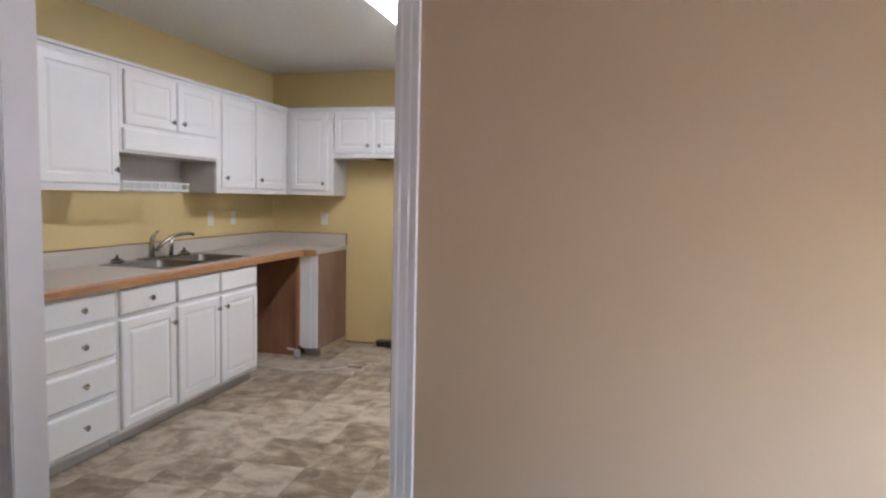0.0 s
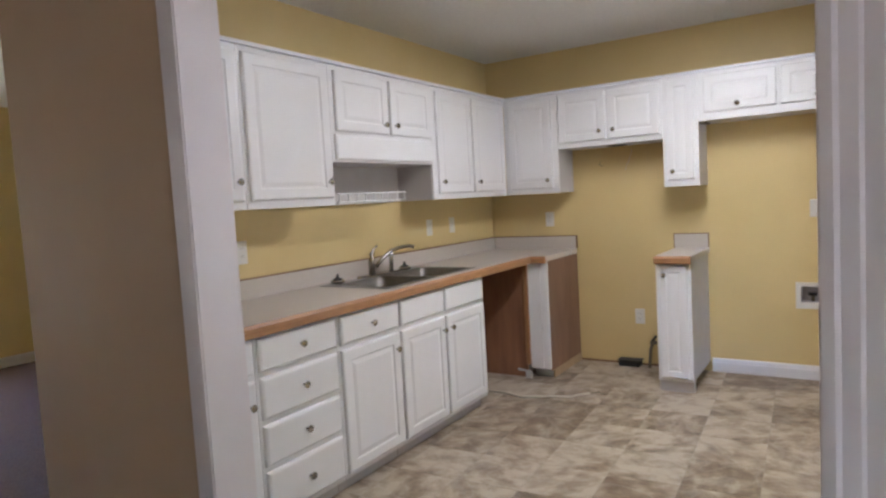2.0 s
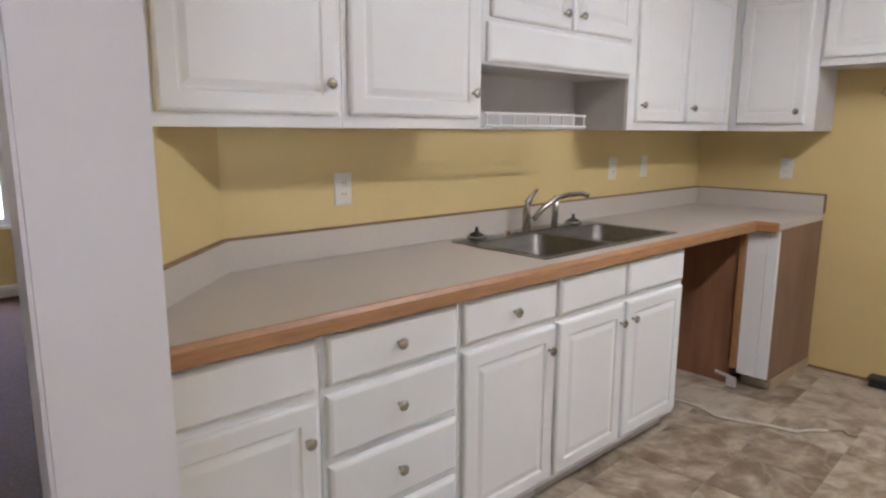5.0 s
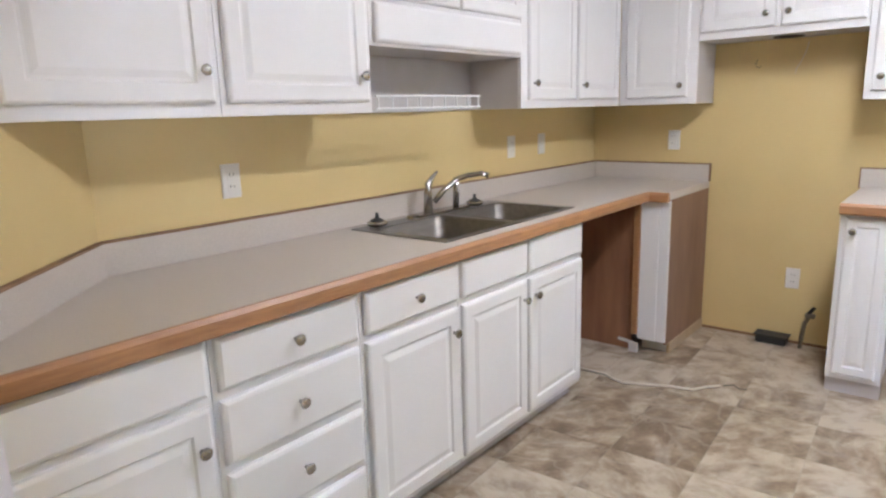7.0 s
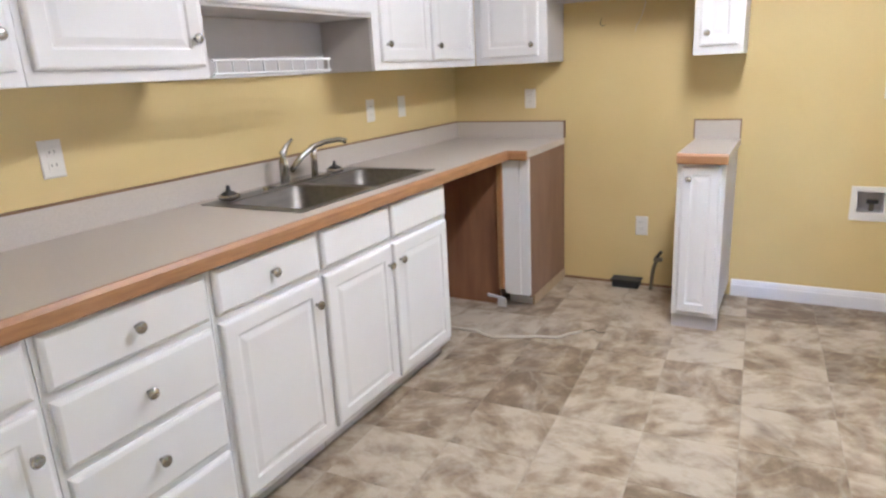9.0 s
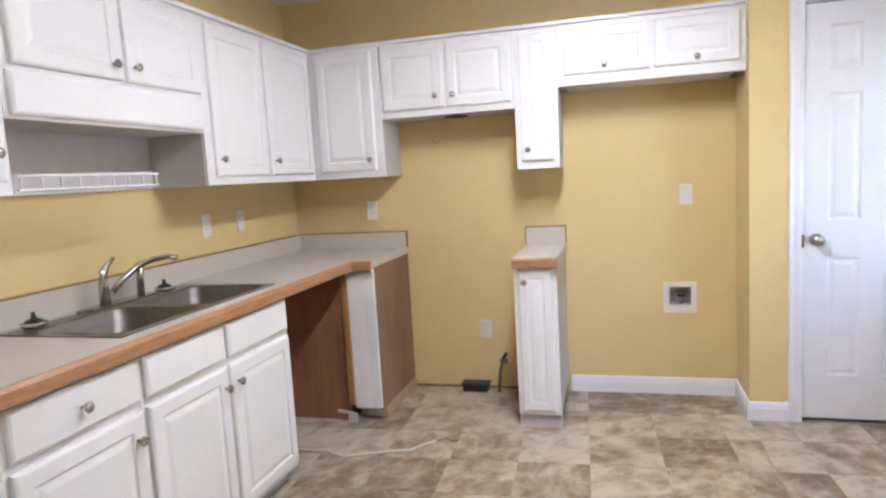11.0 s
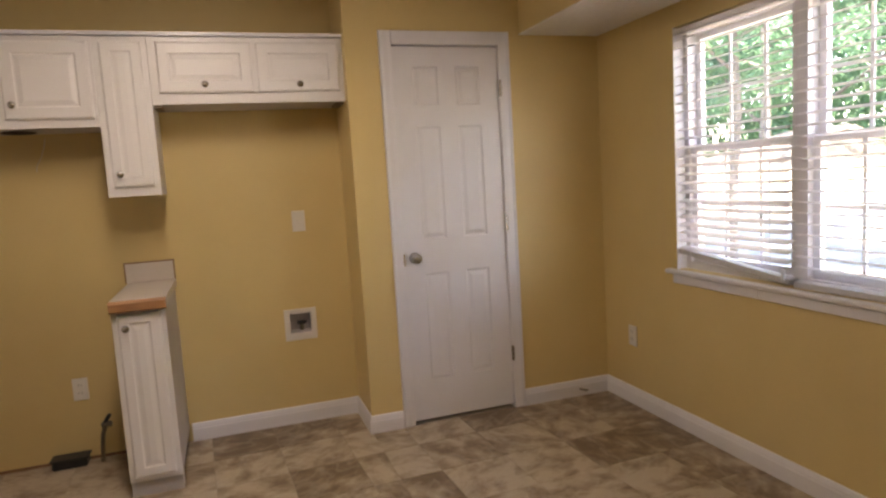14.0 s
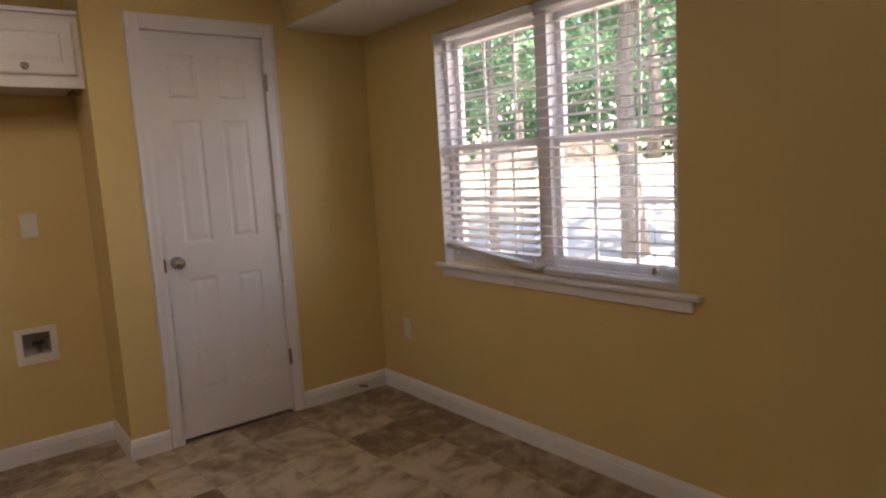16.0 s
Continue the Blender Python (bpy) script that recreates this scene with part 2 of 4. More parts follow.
def prism(points, z0, z1, bm=None, axis="z"):
    """A polygon in plan, drawn up from z0 to z1; axis y or x: the polygon lies in xz or yz instead."""
    bm = bm or bmesh.new()
    put = {"z": lambda a, b, c: (a, b, c), "y": lambda a, b, c: (a, c, b), "x": lambda a, b, c: (c, a, b)}[axis]
    lo = [bm.verts.new(put(a, b, z0)) for a, b in points]
    hi = [bm.verts.new(put(a, b, z1)) for a, b in points]
    bm.faces.new(lo); bm.faces.new(hi)
    for i in range(len(points)):
        j = (i + 1) % len(points)
        bm.faces.new((lo[i], lo[j], hi[j], hi[i]))
    return bm


def lathe(profile, n=20, bm=None, at=I4):
    """Turned about z: profile of (radius, z)."""
    bm = bm or bmesh.new()
    rings = []
    for r, z in profile:
        rings.append([bm.verts.new(at @ Vector((r * math.cos(2 * math.pi * k / n), r * math.sin(2 * math.pi * k / n), z))) for k in range(n)])
    for a, b in zip(rings, rings[1:]):
        for k in range(n):
            bm.faces.new((a[k], a[(k + 1) % n], b[(k + 1) % n], b[k]))
    bm.faces.new(rings[0]); bm.faces.new(rings[-1])
    return bm


def tube(points, radius, n=10, bm=None, radii=None):
    """A round bar along the points."""
    bm = bm or bmesh.new()
    pts = [Vector(p) for p in points]
    rings, up = [], Vector((0.13, 0.31, 0.94)).normalized()
    for i, p in enumerate(pts):
        d = (pts[min(i + 1, len(pts) - 1)] - pts[max(i - 1, 0)]).normalized()
        a = d.cross(up)
        a = a.normalized() if a.length > 1e-3 else d.orthogonal().normalized()
        c = d.cross(a)
        r = radii[i] if radii else radius
        rings.append([bm.verts.new(p + r * (math.cos(2 * math.pi * k / n) * a + math.sin(2 * math.pi * k / n) * c)) for k in range(n)])
    for a, b in zip(rings, rings[1:]):
        for k in range(n):
            bm.faces.new((a[k], a[(k + 1) % n], b[(k + 1) % n], b[k]))
    bm.faces.new(rings[0]); bm.faces.new(rings[-1])
    return bm


def rings_panel(w, h, rings, bm=None, x0=0.0, z0=0.0):
    """A panel from nested rectangles: (inset, y) from back to front; front faces -y."""
    bm = bm or bmesh.new()
    rows = [[bm.verts.new((x0 + x, y, z0 + z)) for x, z in ((i, i), (w - i, i), (w - i, h - i), (i, h - i))] for i, y in rings]
    for a, b in zip(rows, rows[1:]):
        for k in range(4):
            bm.faces.new((a[k], a[(k + 1) % 4], b[(k + 1) % 4], b[k]))
    bm.faces.new(rows[0]); bm.faces.new(rows[-1])
    return bm


def cabinet_door(w, h):
    m = min(0.052, w * 0.24, h * 0.24)
    return rings_panel(w, h, [(0, 0), (0, -0.012), (0.003, -0.016), (0.009, -0.019), (m, -0.019), (m + 0.006, -0.0135), (m + 0.013, -0.0135), (m + 0.032, -0.0185), (m + 0.036, -0.0185)])


def drawer_front(w, h):
    return rings_panel(w, h, [(0, 0), (0, -0.010), (0.004, -0.015), (0.012, -0.019), (0.014, -0.019)])


KNOB = as_mesh("knob", lathe([(0.006, 0), (0.0055, 0.010), (0.008, 0.014), (0.0155, 0.018), (0.0165, 0.023), (0.0125, 0.028), (0.003, 0.029)], 16), NICKEL, True)

# ---- large structure ----
CEILING = 2.50
RX, PX, PY = 4.19, 2.70, -0.365     # right wall, pantry's side, pantry's face
WY0, WY1, WZ0, WZ1 = -2.410, -1.029, 0.833, 2.020   # window opening
JL, JR, JN, JS = 1.30, 2.615, -3.82, -3.965       # cased opening: sides, kitchen face, hall face
HEAD = 2.50


def structure(name, bm, material, label, category):
    return solid(name, bm, material, label, category, kind="structure")


structure("ground", prism([(-400, -400), (400, -400), (400, 400), (-400, 400)], -0.60, -0.45), GRASS, "sunlit pale dry lawn outside the house", "ground")
structure("floor", boxes((-0.12, 4.34, -4.16, 0.12, -0.05, -0.0008)), SEAM, "kitchen floor under the slate-look vinyl tiles", "floor")
structure("floor", boxes((-4.37, 4.52, -7.62, -4.16, -0.05, 0.004), (-4.37, -0.12, -4.16, -0.88, -0.05, 0.004)), CARPET, "dark grey-brown carpet in the hall and living room", "floor")
structure("foundation", boxes((-4.37, 4.36, -7.62, 0.14, -0.6, -0.05)), CEIL, "plain concrete base of the house", "foundation")
structure("ceiling", boxes((-4.37, 4.52, -7.62, 0.14, CEILING, CEILING + 0.12)), CEIL, "white textured ceiling", "ceiling")
LX0, LX1, LZ0, LZ1 = 2.338, 2.458, 0.530, 0.642     # recess of the laundry box
structure("wall_north", boxes((-0.12, LX0, 0, 0.12, 0, CEILING), (LX1, 4.34, 0, 0.12, 0, CEILING), (LX0, LX1, 0, 0.12, 0, LZ0), (LX0, LX1, 0, 0.12, LZ1, CEILING)), YELLOW, "yellow painted kitchen wall", "wall")
structure("wall_west", boxes((-0.12, 0, -3.24, 0, 0, CEILING)), YELLOW, "yellow painted kitchen wall behind the sink counter", "wall")
structure("wall_east", boxes((RX, RX + 0.33, -3.52, -3.340, 0, CEILING), (RX, RX + 0.14, -3.339, WY0, 0, CEILING), (RX, RX + 0.14, WY1, 0, 0, CEILING), (RX, RX + 0.14, WY0, WY1, 0, WZ0), (RX, RX + 0.14, WY0, WY1, WZ1, CEILING)), YELLOW, "yellow painted wall with a double window", "wall")
DX0, DX1, DZ = 2.948, 3.550, 2.068
structure("wall_pantry", boxes((PX, PX + 0.10, PY + 0.10, 0, 0, CEILING), (PX, DX0 - 0.02, PY, PY + 0.10, 0, CEILING), (DX1 + 0.02, RX, PY, PY + 0.10, 0, CEILING), (DX0 - 0.02, DX1 + 0.02, PY, PY + 0.10, DZ + 0.02, CEILING)), YELLOW, "yellow painted pantry wall around the closed door", "wall")
structure("soffit", boxes((3.688, RX, -3.34, PY, 2.138, CEILING)), YELLOW, "yellow boxed soffit above the window", "soffit")
structure("soffit_underside", boxes((3.688, RX, -3.34, PY, 2.131, 2.1375)), CEIL, "white textured underside of the soffit", "ceiling")
# the wall between hall and kitchen, cut at a slant behind the counter's end
SK = pose(1.258, -3.932, 0, 0, 0, -7.9)      # the hall wall's own frame: x along it from the left jamb, y into the kitchen
OW, WT = 1.357, 0.116                       # width of the opening, thickness of the wall


def at_skew(u, v):
    return tuple((SK @ Vector((u, v, 0)))[:2])


inner = [(-0.12, -3.08), (0.0, -3.20), (0.615, -3.812), at_skew(-0.021, WT), at_skew(-0.021, 0.061), at_skew(-1.27, 0.061), (-0.12, -3.50)]
structure("wall_south", prism(inner, 0, CEILING), YELLOW, "yellow painted slanted wall at the end of the counter", "wall")
for u0, u1 in ((-1.27, -0.021), (OW + 0.021, 3.4)):
    solid("wall_hall", boxes((u0, u1, 0, 0.060, 0, CEILING)), TAN, "tan painted hall wall beside the cased opening", "wall", SK, "structure")
structure("wall_return", prism([at_skew(OW + 0.021, 0.061), at_skew(OW + 0.021, WT), (2.90, -3.96), (2.90, -3.340), (RX, -3.340), at_skew(3.1, 0.061)], 0, CEILING), YELLOW, "yellow painted wall return beside the opening", "wall")
for u in (-0.020, OW):
    solid("jamb", boxes((u, u + 0.020, -0.001, WT + 0.001, 0, HEAD - 0.01)), CASING, "off-white painted jamb of the cased opening", "door frame", SK, "structure")


def casing_strip(x0, x1):
    w = x1 - x0
    solid("casing_board", prism([(x0, -0.0015), (x0, -0.006), (x0 + 0.22 * w, -0.0085), (x0 + 0.32 * w, -0.0075), (x0 + 0.62 * w, -0.0100), (x0 + 0.70 * w, -0.0092), (x0 + w, -0.0125), (x0 + w, -0.0015)], 0, HEAD - 0.01),
          CASING, "off-white moulded casing of the hall opening", "trim", SK, "structure")


casing_strip(-0.003, -0.064)
casing_strip(OW + 0.003, OW + 0.064)


structure("wall_living", boxes((-4.37, -4.25, -7.5, -4.36, 0, CEILING), (-4.37, -4.25, -3.14, -0.9, 0, CEILING), (-4.37, -4.25, -4.36, -3.14, 0, 0.60), (-4.37, -4.25, -4.36, -3.14, 1.94, CEILING)), YELLOW, "pale living room wall with a bright window", "wall")
structure("wall_living_end", boxes((-4.37, -0.12, -0.9, -0.78, 0, CEILING)), YELLOW, "plain living room end wall", "wall")
structure("wall_living_inner", boxes((-0.24, -0.121, -3.48, -0.9, 0, CEILING)), YELLOW, "plain living room wall backing the kitchen", "wall")
# The opening is added for the hall's fill lamp and is never in view.
structure("wall_hall_side", boxes((4.40, 4.52, -7.5, -5.85, 0, CEILING), (4.40, 4.52, -4.75, -3.38, 0, CEILING), (4.40, 4.52, -5.85, -4.75, 0, 0.45), (4.40, 4.52, -5.85, -4.75, 1.45, CEILING)), TAN, "plain tan hall wall with an added opening for an unseen lamp", "wall")
structure("wall_hall_rear", boxes((-4.37, 4.52, -7.62, -7.5, 0, CEILING)), TAN, "plain tan wall behind the hall", "wall")


def baseboard(name, points, side=1, label="white moulded baseboard along the yellow wall"):
    """A moulded board along the points at the wall; side: 1 when the room is on the left of the line."""
    prof = [(0, 0), (0.014, 0), (0.014, 0.066), (0.011, 0.074), (0.011, 0.080), (0.006, 0.096), (0, 0.100)]
    bm = bmesh.new()
    pts = [Vector((*p, 0)) for p in points]
    rows = []
    for i, p in enumerate(pts):
        ns = []
        for a, b in ((i - 1, i), (i, i + 1)):
            if a >= 0 and b < len(pts):
                d = (pts[b] - pts[a]).normalized()
                ns.append(Vector((-d.y, d.x, 0)) * side)
        n = sum(ns, Vector()) / len(ns)
        n = n / max(n.length_squared, 0.2)
        rows.append([bm.verts.new(p + n * o + Vector((0, 0, z))) for o, z in prof])
    for a, b in zip(rows, rows[1:]):
        for k in range(len(prof)):
            j = (k + 1) % len(prof)
            bm.faces.new((a[k], a[j], b[j], b[k]))
    bm.faces.new(rows[0]); bm.faces.new(rows[-1])
    return structure(name, bm, TRIM, label, "baseboard")


baseboard("baseboard", [(1.765, 0.0), (PX, 0.0), (PX, PY), (2.877, PY)], -1)
baseboard("baseboard", [(3.621, PY), (RX, PY), (RX, -3.335)], -1)
baseboard("baseboard", [(-4.25, -0.9), (-4.25, -7.5)], 1)
for u0, u1 in ((-1.27, -0.066), (OW + 0.066, 3.1)):
    baseboard("baseboard", [at_skew(u0, -0.0005), at_skew(u1, -0.0005)], -1, "white moulded baseboard along the tan hall wall")


# ---- cabinets ----
def put_knob(parent, x, z, y=-0.019):
    return part("knob", KNOB, NICKEL, parent, "satin nickel round knob", pose(x, y, z, 90))


def fronts(parent, rows):
    """rows: (kind, x0, x1, z0, z1, knob x or None, knob z) on the plane y = 0 of the thing's frame."""
    for k, x0, x1, z0, z1, kx, kz in rows:
        bm = cabinet_door(x1 - x0, z1 - z0) if k == "door" else drawer_front(x1 - x0, z1 - z0)
        leaf = part("door" if k == "door" else "drawer_front", bm, WHITE, parent, "", pose(x0, -0.001, z0))
        if kx is not None:
            put_knob(leaf, kx - x0, kz - z0)


def cabinet(name, origin, rz, w, depth, z0, z1, rows, label, group, frame_z0=None, shelf_back=True):
    """A cabinet whose face frame lies in y = 0 of its own frame and whose body goes back to y = depth; x from 0 to w."""
    ob = thing(name, *origin, label, "cabinet", group, rz)
    if "sink base" in label:    # hollow under the bowls
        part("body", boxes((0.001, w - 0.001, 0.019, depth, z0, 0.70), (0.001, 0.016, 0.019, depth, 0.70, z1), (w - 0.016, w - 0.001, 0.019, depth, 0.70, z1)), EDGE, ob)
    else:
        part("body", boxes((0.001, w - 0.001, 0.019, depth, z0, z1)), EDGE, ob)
    f0 = z0 if frame_z0 is None else frame_z0
    part("face_frame", boxes((0.0005, w - 0.0005, 0, 0.0185, f0, z1)), WHITE, ob)
    if z0 < 0.2:
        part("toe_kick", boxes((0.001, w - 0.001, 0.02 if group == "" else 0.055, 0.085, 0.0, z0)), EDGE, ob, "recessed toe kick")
    fronts(ob, rows)
    return ob


BX = 0.612          # face of the base cabinets on the sink side
# each unit's frame: x runs along world +y from its near end
def base_unit(y_near, y_far, rows, label, depth=BX - 0.005):
    rows = [(k, a - y_near, b - y_near, z0, z1, None if kx is None else kx - y_near, kz) for k, a, b, z0, z1, kx, kz in rows]
    return cabinet("base_cabinet", (BX, y_near, 0), 90, y_far - y_near, depth, 0.075, 0.874, rows, label, "base cabinets along the sink counter")


base_unit(-2.268, -1.345, [("drawer", -2.256, -1.832, 0.715, 0.852, None, 0), ("drawer", -1.812, -1.362, 0.715, 0.852, None, 0),
                           ("door", -2.256, -1.832, 0.10, 0.69, -1.862, 0.613), ("door", -1.812, -1.362, 0.10, 0.69, -1.776, 0.616)],
          "white raised-panel sink base cabinet with two doors and false fronts")
base_unit(-2.744, -2.270, [("drawer", -2.728, -2.282, 0.715, 0.852, -2.505, 0.783), ("door", -2.728, -2.282, 0.10, 0.69, -2.318, 0.607)],
          "white base cabinet with one drawer above one panelled door")
base_unit(-3.232, -2.746, [("drawer", -3.218, -2.760, a, b, -2.989, (a + b) / 2 + 0.004) for a, b in ((0.715, 0.852), (0.517, 0.690), (0.322, 0.492), (0.10, 0.297))],
          "white base cabinet with a stack of four drawers")
base_unit(-3.77, -3.234, [("drawer", -3.715, -3.248, 0.715, 0.852, None, 0), ("door", -3.715, -3.248, 0.10, 0.69, -3.285, 0.592)],
          "white base cabinet with plain drawer front and one panelled door", 0.2)

# corner return beyond the dishwasher gap
corner = thing("corner_cabinet", 0.30, -0.3, 0, "open corner base cabinet, white front filler, raw brown wood sides", "cabinet")
part("front_panel", boxes((0.601, 0.700, -0.628, -0.610, 0.075, 0.868), bevel=0.002), WHITE, corner, "white narrow front panel", corner.matrix_basis.inverted())
part("stile", boxes((0.702, 0.757, -0.624, -0.607, 0.075, 0.868), bevel=0.002), WHITE, corner, "", corner.matrix_basis.inverted())
part("side_panel", boxes((0.744, 0.757, -0.606, -0.004, 0.06, 0.874)), RAW, corner, "unpainted brown wood side panel", corner.matrix_basis.inverted())
part("inner_panel", boxes((0.004, 0.565, -0.622, -0.607, 0.0, 0.874)), PLY, corner, "dark brown plywood panel inside the gap", corner.matrix_basis.inverted())
part("inner_stile", boxes((0.566, 0.5995, -0.640, -0.607, 0.10, 0.874), bevel=0.002), OAK, corner, "reddish brown wood stile", corner.matrix_basis.inverted())
part("base_strip", boxes((0.745, 0.762, -0.56, -0.004, 0.0, 0.058)), PALEWOOD, corner, "pale raw wood strip at the floor", corner.matrix_basis.inverted())
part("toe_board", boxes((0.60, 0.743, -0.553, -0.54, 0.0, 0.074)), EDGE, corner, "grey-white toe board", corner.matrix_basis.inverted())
part("foot_bracket", prism([(0.565, 0.0), (0.615, 0.0), (0.610, 0.055), (0.50, 0.07), (0.50, 0.055), (0.565, 0.050)], -0.66, -0.645, axis="y"), EDGE, corner, "loose white corner bracket", corner.matrix_basis.inverted())
structure("gap_wall", boxes((0.002, 0.012, -1.343, -0.624, 0.0, 0.874)), PLY, "brown panel at the back of the dishwasher gap", "panel")

# narrow base cabinet beside the range gap
SX0, SX1 = 1.530, 1.752
cabinet("narrow_base_cabinet", (SX0, -0.612, 0), 0, SX1 - SX0, 0.605, 0.075, 0.874,
        [("door", 0.024, SX1 - SX0 - 0.022, 0.10, 0.852, 0.058, 0.79)], "narrow white panelled base cabinet standing alone by the range gap", "")

# wall cabinets on the sink side
UX, UZ0, UZ1 = 0.305, 1.372, 2.116


def wall_unit(y_near, y_far, z0, rows, label):
    rows = [(k, a - y_near, b - y_near, c, d, None if kx is None else kx - y_near, kz) for k, a, b, c, d, kx, kz in rows]
    return cabinet("wall_cabinet", (UX, y_near, 0), 90, y_far - y_near, UX - 0.004, z0, UZ1, rows, label, "white wall cabinets", frame_z0=z0)


def far_unit(x0, x1, z0, rows, label):
    rows = [(k, a - x0, b - x0, c, d, None if kx is None else kx - x0, kz) for k, a, b, c, d, kx, kz in rows]
    return cabinet("wall_cabinet", (x0, -UX, 0), 0, x1 - x0, UX - 0.004, z0, UZ1, rows, label, "white wall cabinets", frame_z0=z0)


wall_unit(-1.372, -0.307, UZ0, [("door", -1.318, -0.866, 1.410, 2.088, -1.286, 1.487), ("door", -0.838, -0.350, 1.410, 2.088, -0.797, 1.484)],
          "white corner wall cabinet with two tall panelled doors")
wall_unit(-2.340, -1.374, 1.602, [("door", -2.305, -1.848, 1.768, 2.088, -1.893, 1.822), ("door", -1.822, -1.386, 1.768, 2.088, -1.786, 1.824), ("drawer", -2.322, -1.388, 1.612, 1.748, None, 0)],
          "white shorter wall cabinet with two doors above the sink niche")
wall_unit(-2.938, -2.342, UZ0, [("door", -2.918, -2.366, 1.410, 2.088, -2.402, 1.495)], "white wall cabinet with one tall panelled door")
wall_unit(-3.500, -2.940, UZ0, [("door", -3.485, -2.962, 1.410, 2.088, -2.997, 1.497)], "white wall cabinet with one tall panelled door at the slanted wall")
# The niche's weak light is put into this panel's colour.
structure("niche_back", boxes((0.004, 0.014, -2.340, -1.374, UZ0, 1.600)), EDGE, "white back panel of the niche over the sink, dimmed in colour for low light", "panel")
# far wall
far_unit(0.307, 0.752, UZ0, [("door", 0.352, 0.705, 1.410, 2.088, 0.672, 1.472)], "white corner wall cabinet with one tall panelled door")
far_unit(0.754, 1.528, 1.700, [("door", 0.768, 1.130, 1.738, 2.088, 1.087, 1.802), ("door", 1.152, 1.514, 1.738, 2.088, 1.190, 1.802)],
         "white short wall cabinet with two doors over the range gap")
far_unit(1.530, 1.764, 1.366, [("door", 1.560, 1.738, 1.410, 2.088, 1.597, 1.470)], "narrow tall white wall cabinet with one door")
far_unit(1.766, 2.698, 1.795, [("door", 1.802, 2.238, 1.848, 2.088, 2.012, 1.884), ("door", 2.262, 2.672, 1.848, 2.088, 2.466, 1.880)],
         "white low wall cabinet with two flat doors over the laundry space")
crown = structure("cabinet_top_trim", prism([(0.0, -3.505), (0.0, 0.0), (2.698, 0.0), (2.698, -UX - 0.022), (UX + 0.022, -UX - 0.022), (UX + 0.022, -3.505)], UZ1 + 0.001, UZ1 + 0.018), TRIM, "thin white strip along the cabinet tops", "trim")

# ---- worktops ----
CT0, CT1 = 0.876, 0.914
SKX0, SKX1, SKY0, SKY1 = 0.100, 0.545, -2.245, -1.355   # cut-out for the sink


def counter_mesh():
    bm = bmesh.new()
    f = 0.632
    prism([(0.002, -3.204), (0.002, SKY0), (f, SKY0), (f, -3.80), (0.601, -3.80)], CT0, CT1, bm)
    box(bm, 0.002, SKX0, SKY0, SKY1, CT0, CT1)
    box(bm, SKX1, f, SKY0, SKY1, CT0, CT1)
    prism([(0.002, SKY1), (0.002, -0.002), (0.757, -0.002), (0.757, -0.640), (f, -0.640), (f, SKY1)], CT0, CT1, bm)
    return bm


top = thing("worktop", 0.3, -1.9, CT0, "beige laminate worktop with oak front edge, resting on the base cabinets", "worktop")
inv = top.matrix_basis.inverted()
part("slab", counter_mesh(), LAM, top, "", inv)
NOSE = [(0, CT0 - 0.012), (0.016, CT0 - 0.012), (0.021, CT0 - 0.006), (0.021, CT1 - 0.010), (0.012, CT1 + 0.0015), (0, CT1 + 0.0015)]


def nosing(x, y0, y1):
    bm = bmesh.new()
    return prism([(x + a, b) for a, b in NOSE], y0, y1, bm, "y")


part("nosing", nosing(0.6325, -3.808, -0.661), OAK, top, "rounded oak front edge", inv)
bm = bmesh.new()
rows = [[bm.verts.new((x, -0.6405 - a, b)) for a, b in NOSE] for x in (0.6325, 0.757)]
for k in range(6):
    bm.faces.new((rows[0][k], rows[0][(k + 1) % 6], rows[1][(k + 1) % 6], rows[1][k]))
bm.faces.new(rows[0]); bm.faces.new(rows[1])
part("nosing", bm, OAKX, top, "rounded oak front edge at the return", inv)
BS = CT1 + 0.10


def splash(p, q, thick=0.019):
    """Backsplash strip from p to q; the wall is on the right of the way."""
    d = (Vector(q) - Vector(p)).normalized()
    n = Vector((-d.y, d.x)) * thick
    return [p, q, tuple(Vector(q) + n), tuple(Vector(p) + n)]


runs = [((0.002, -0.003), (0.002, -3.196)), ((0.757, -0.003), (0.022, -0.003)), ((0.006, -3.208), (0.598, -3.797))]
bm1, bm2 = bmesh.new(), bmesh.new()
for p, q in runs:
    prism(splash(p, q), CT1 + 0.001, BS, bm1)
    prism(splash(p, q, 0.021), BS + 0.0005, BS + 0.007, bm2)
box(bm2, 0.7575, 0.7645, -0.024, -0.003, CT1 + 0.001, BS + 0.007)
part("backsplash", bm1, LAM, top, "low beige laminate backsplash", inv)
part("edge_strip", bm2, STRIP, top, "thin brown wood strip along the backsplash", inv)

small = thing("small_worktop", 1.64, -0.3, CT0, "small beige laminate worktop with oak edge on the narrow cabinet", "worktop")
inv = small.matrix_basis.inverted()
part("slab", boxes((1.530, 1.762, -0.640, -0.002, CT0, CT1)), LAM, small, "", inv)
bm = bmesh.new()
rows = [[bm.verts.new((x, -0.6405 - a, b)) for a, b in NOSE] for x in (1.530, 1.762)]
for k in range(6):
    bm.faces.new((rows[0][k], rows[0][(k + 1) % 6], rows[1][(k + 1) % 6], rows[1][k]))
bm.faces.new(rows[0]); bm.faces.new(rows[1])
part("nosing", bm, OAKX, small, "rounded oak front edge", inv)
part("backsplash", boxes((1.524, 1.756, -0.021, -0.002, CT1 + 0.001, BS)), LAM, small, "", inv)
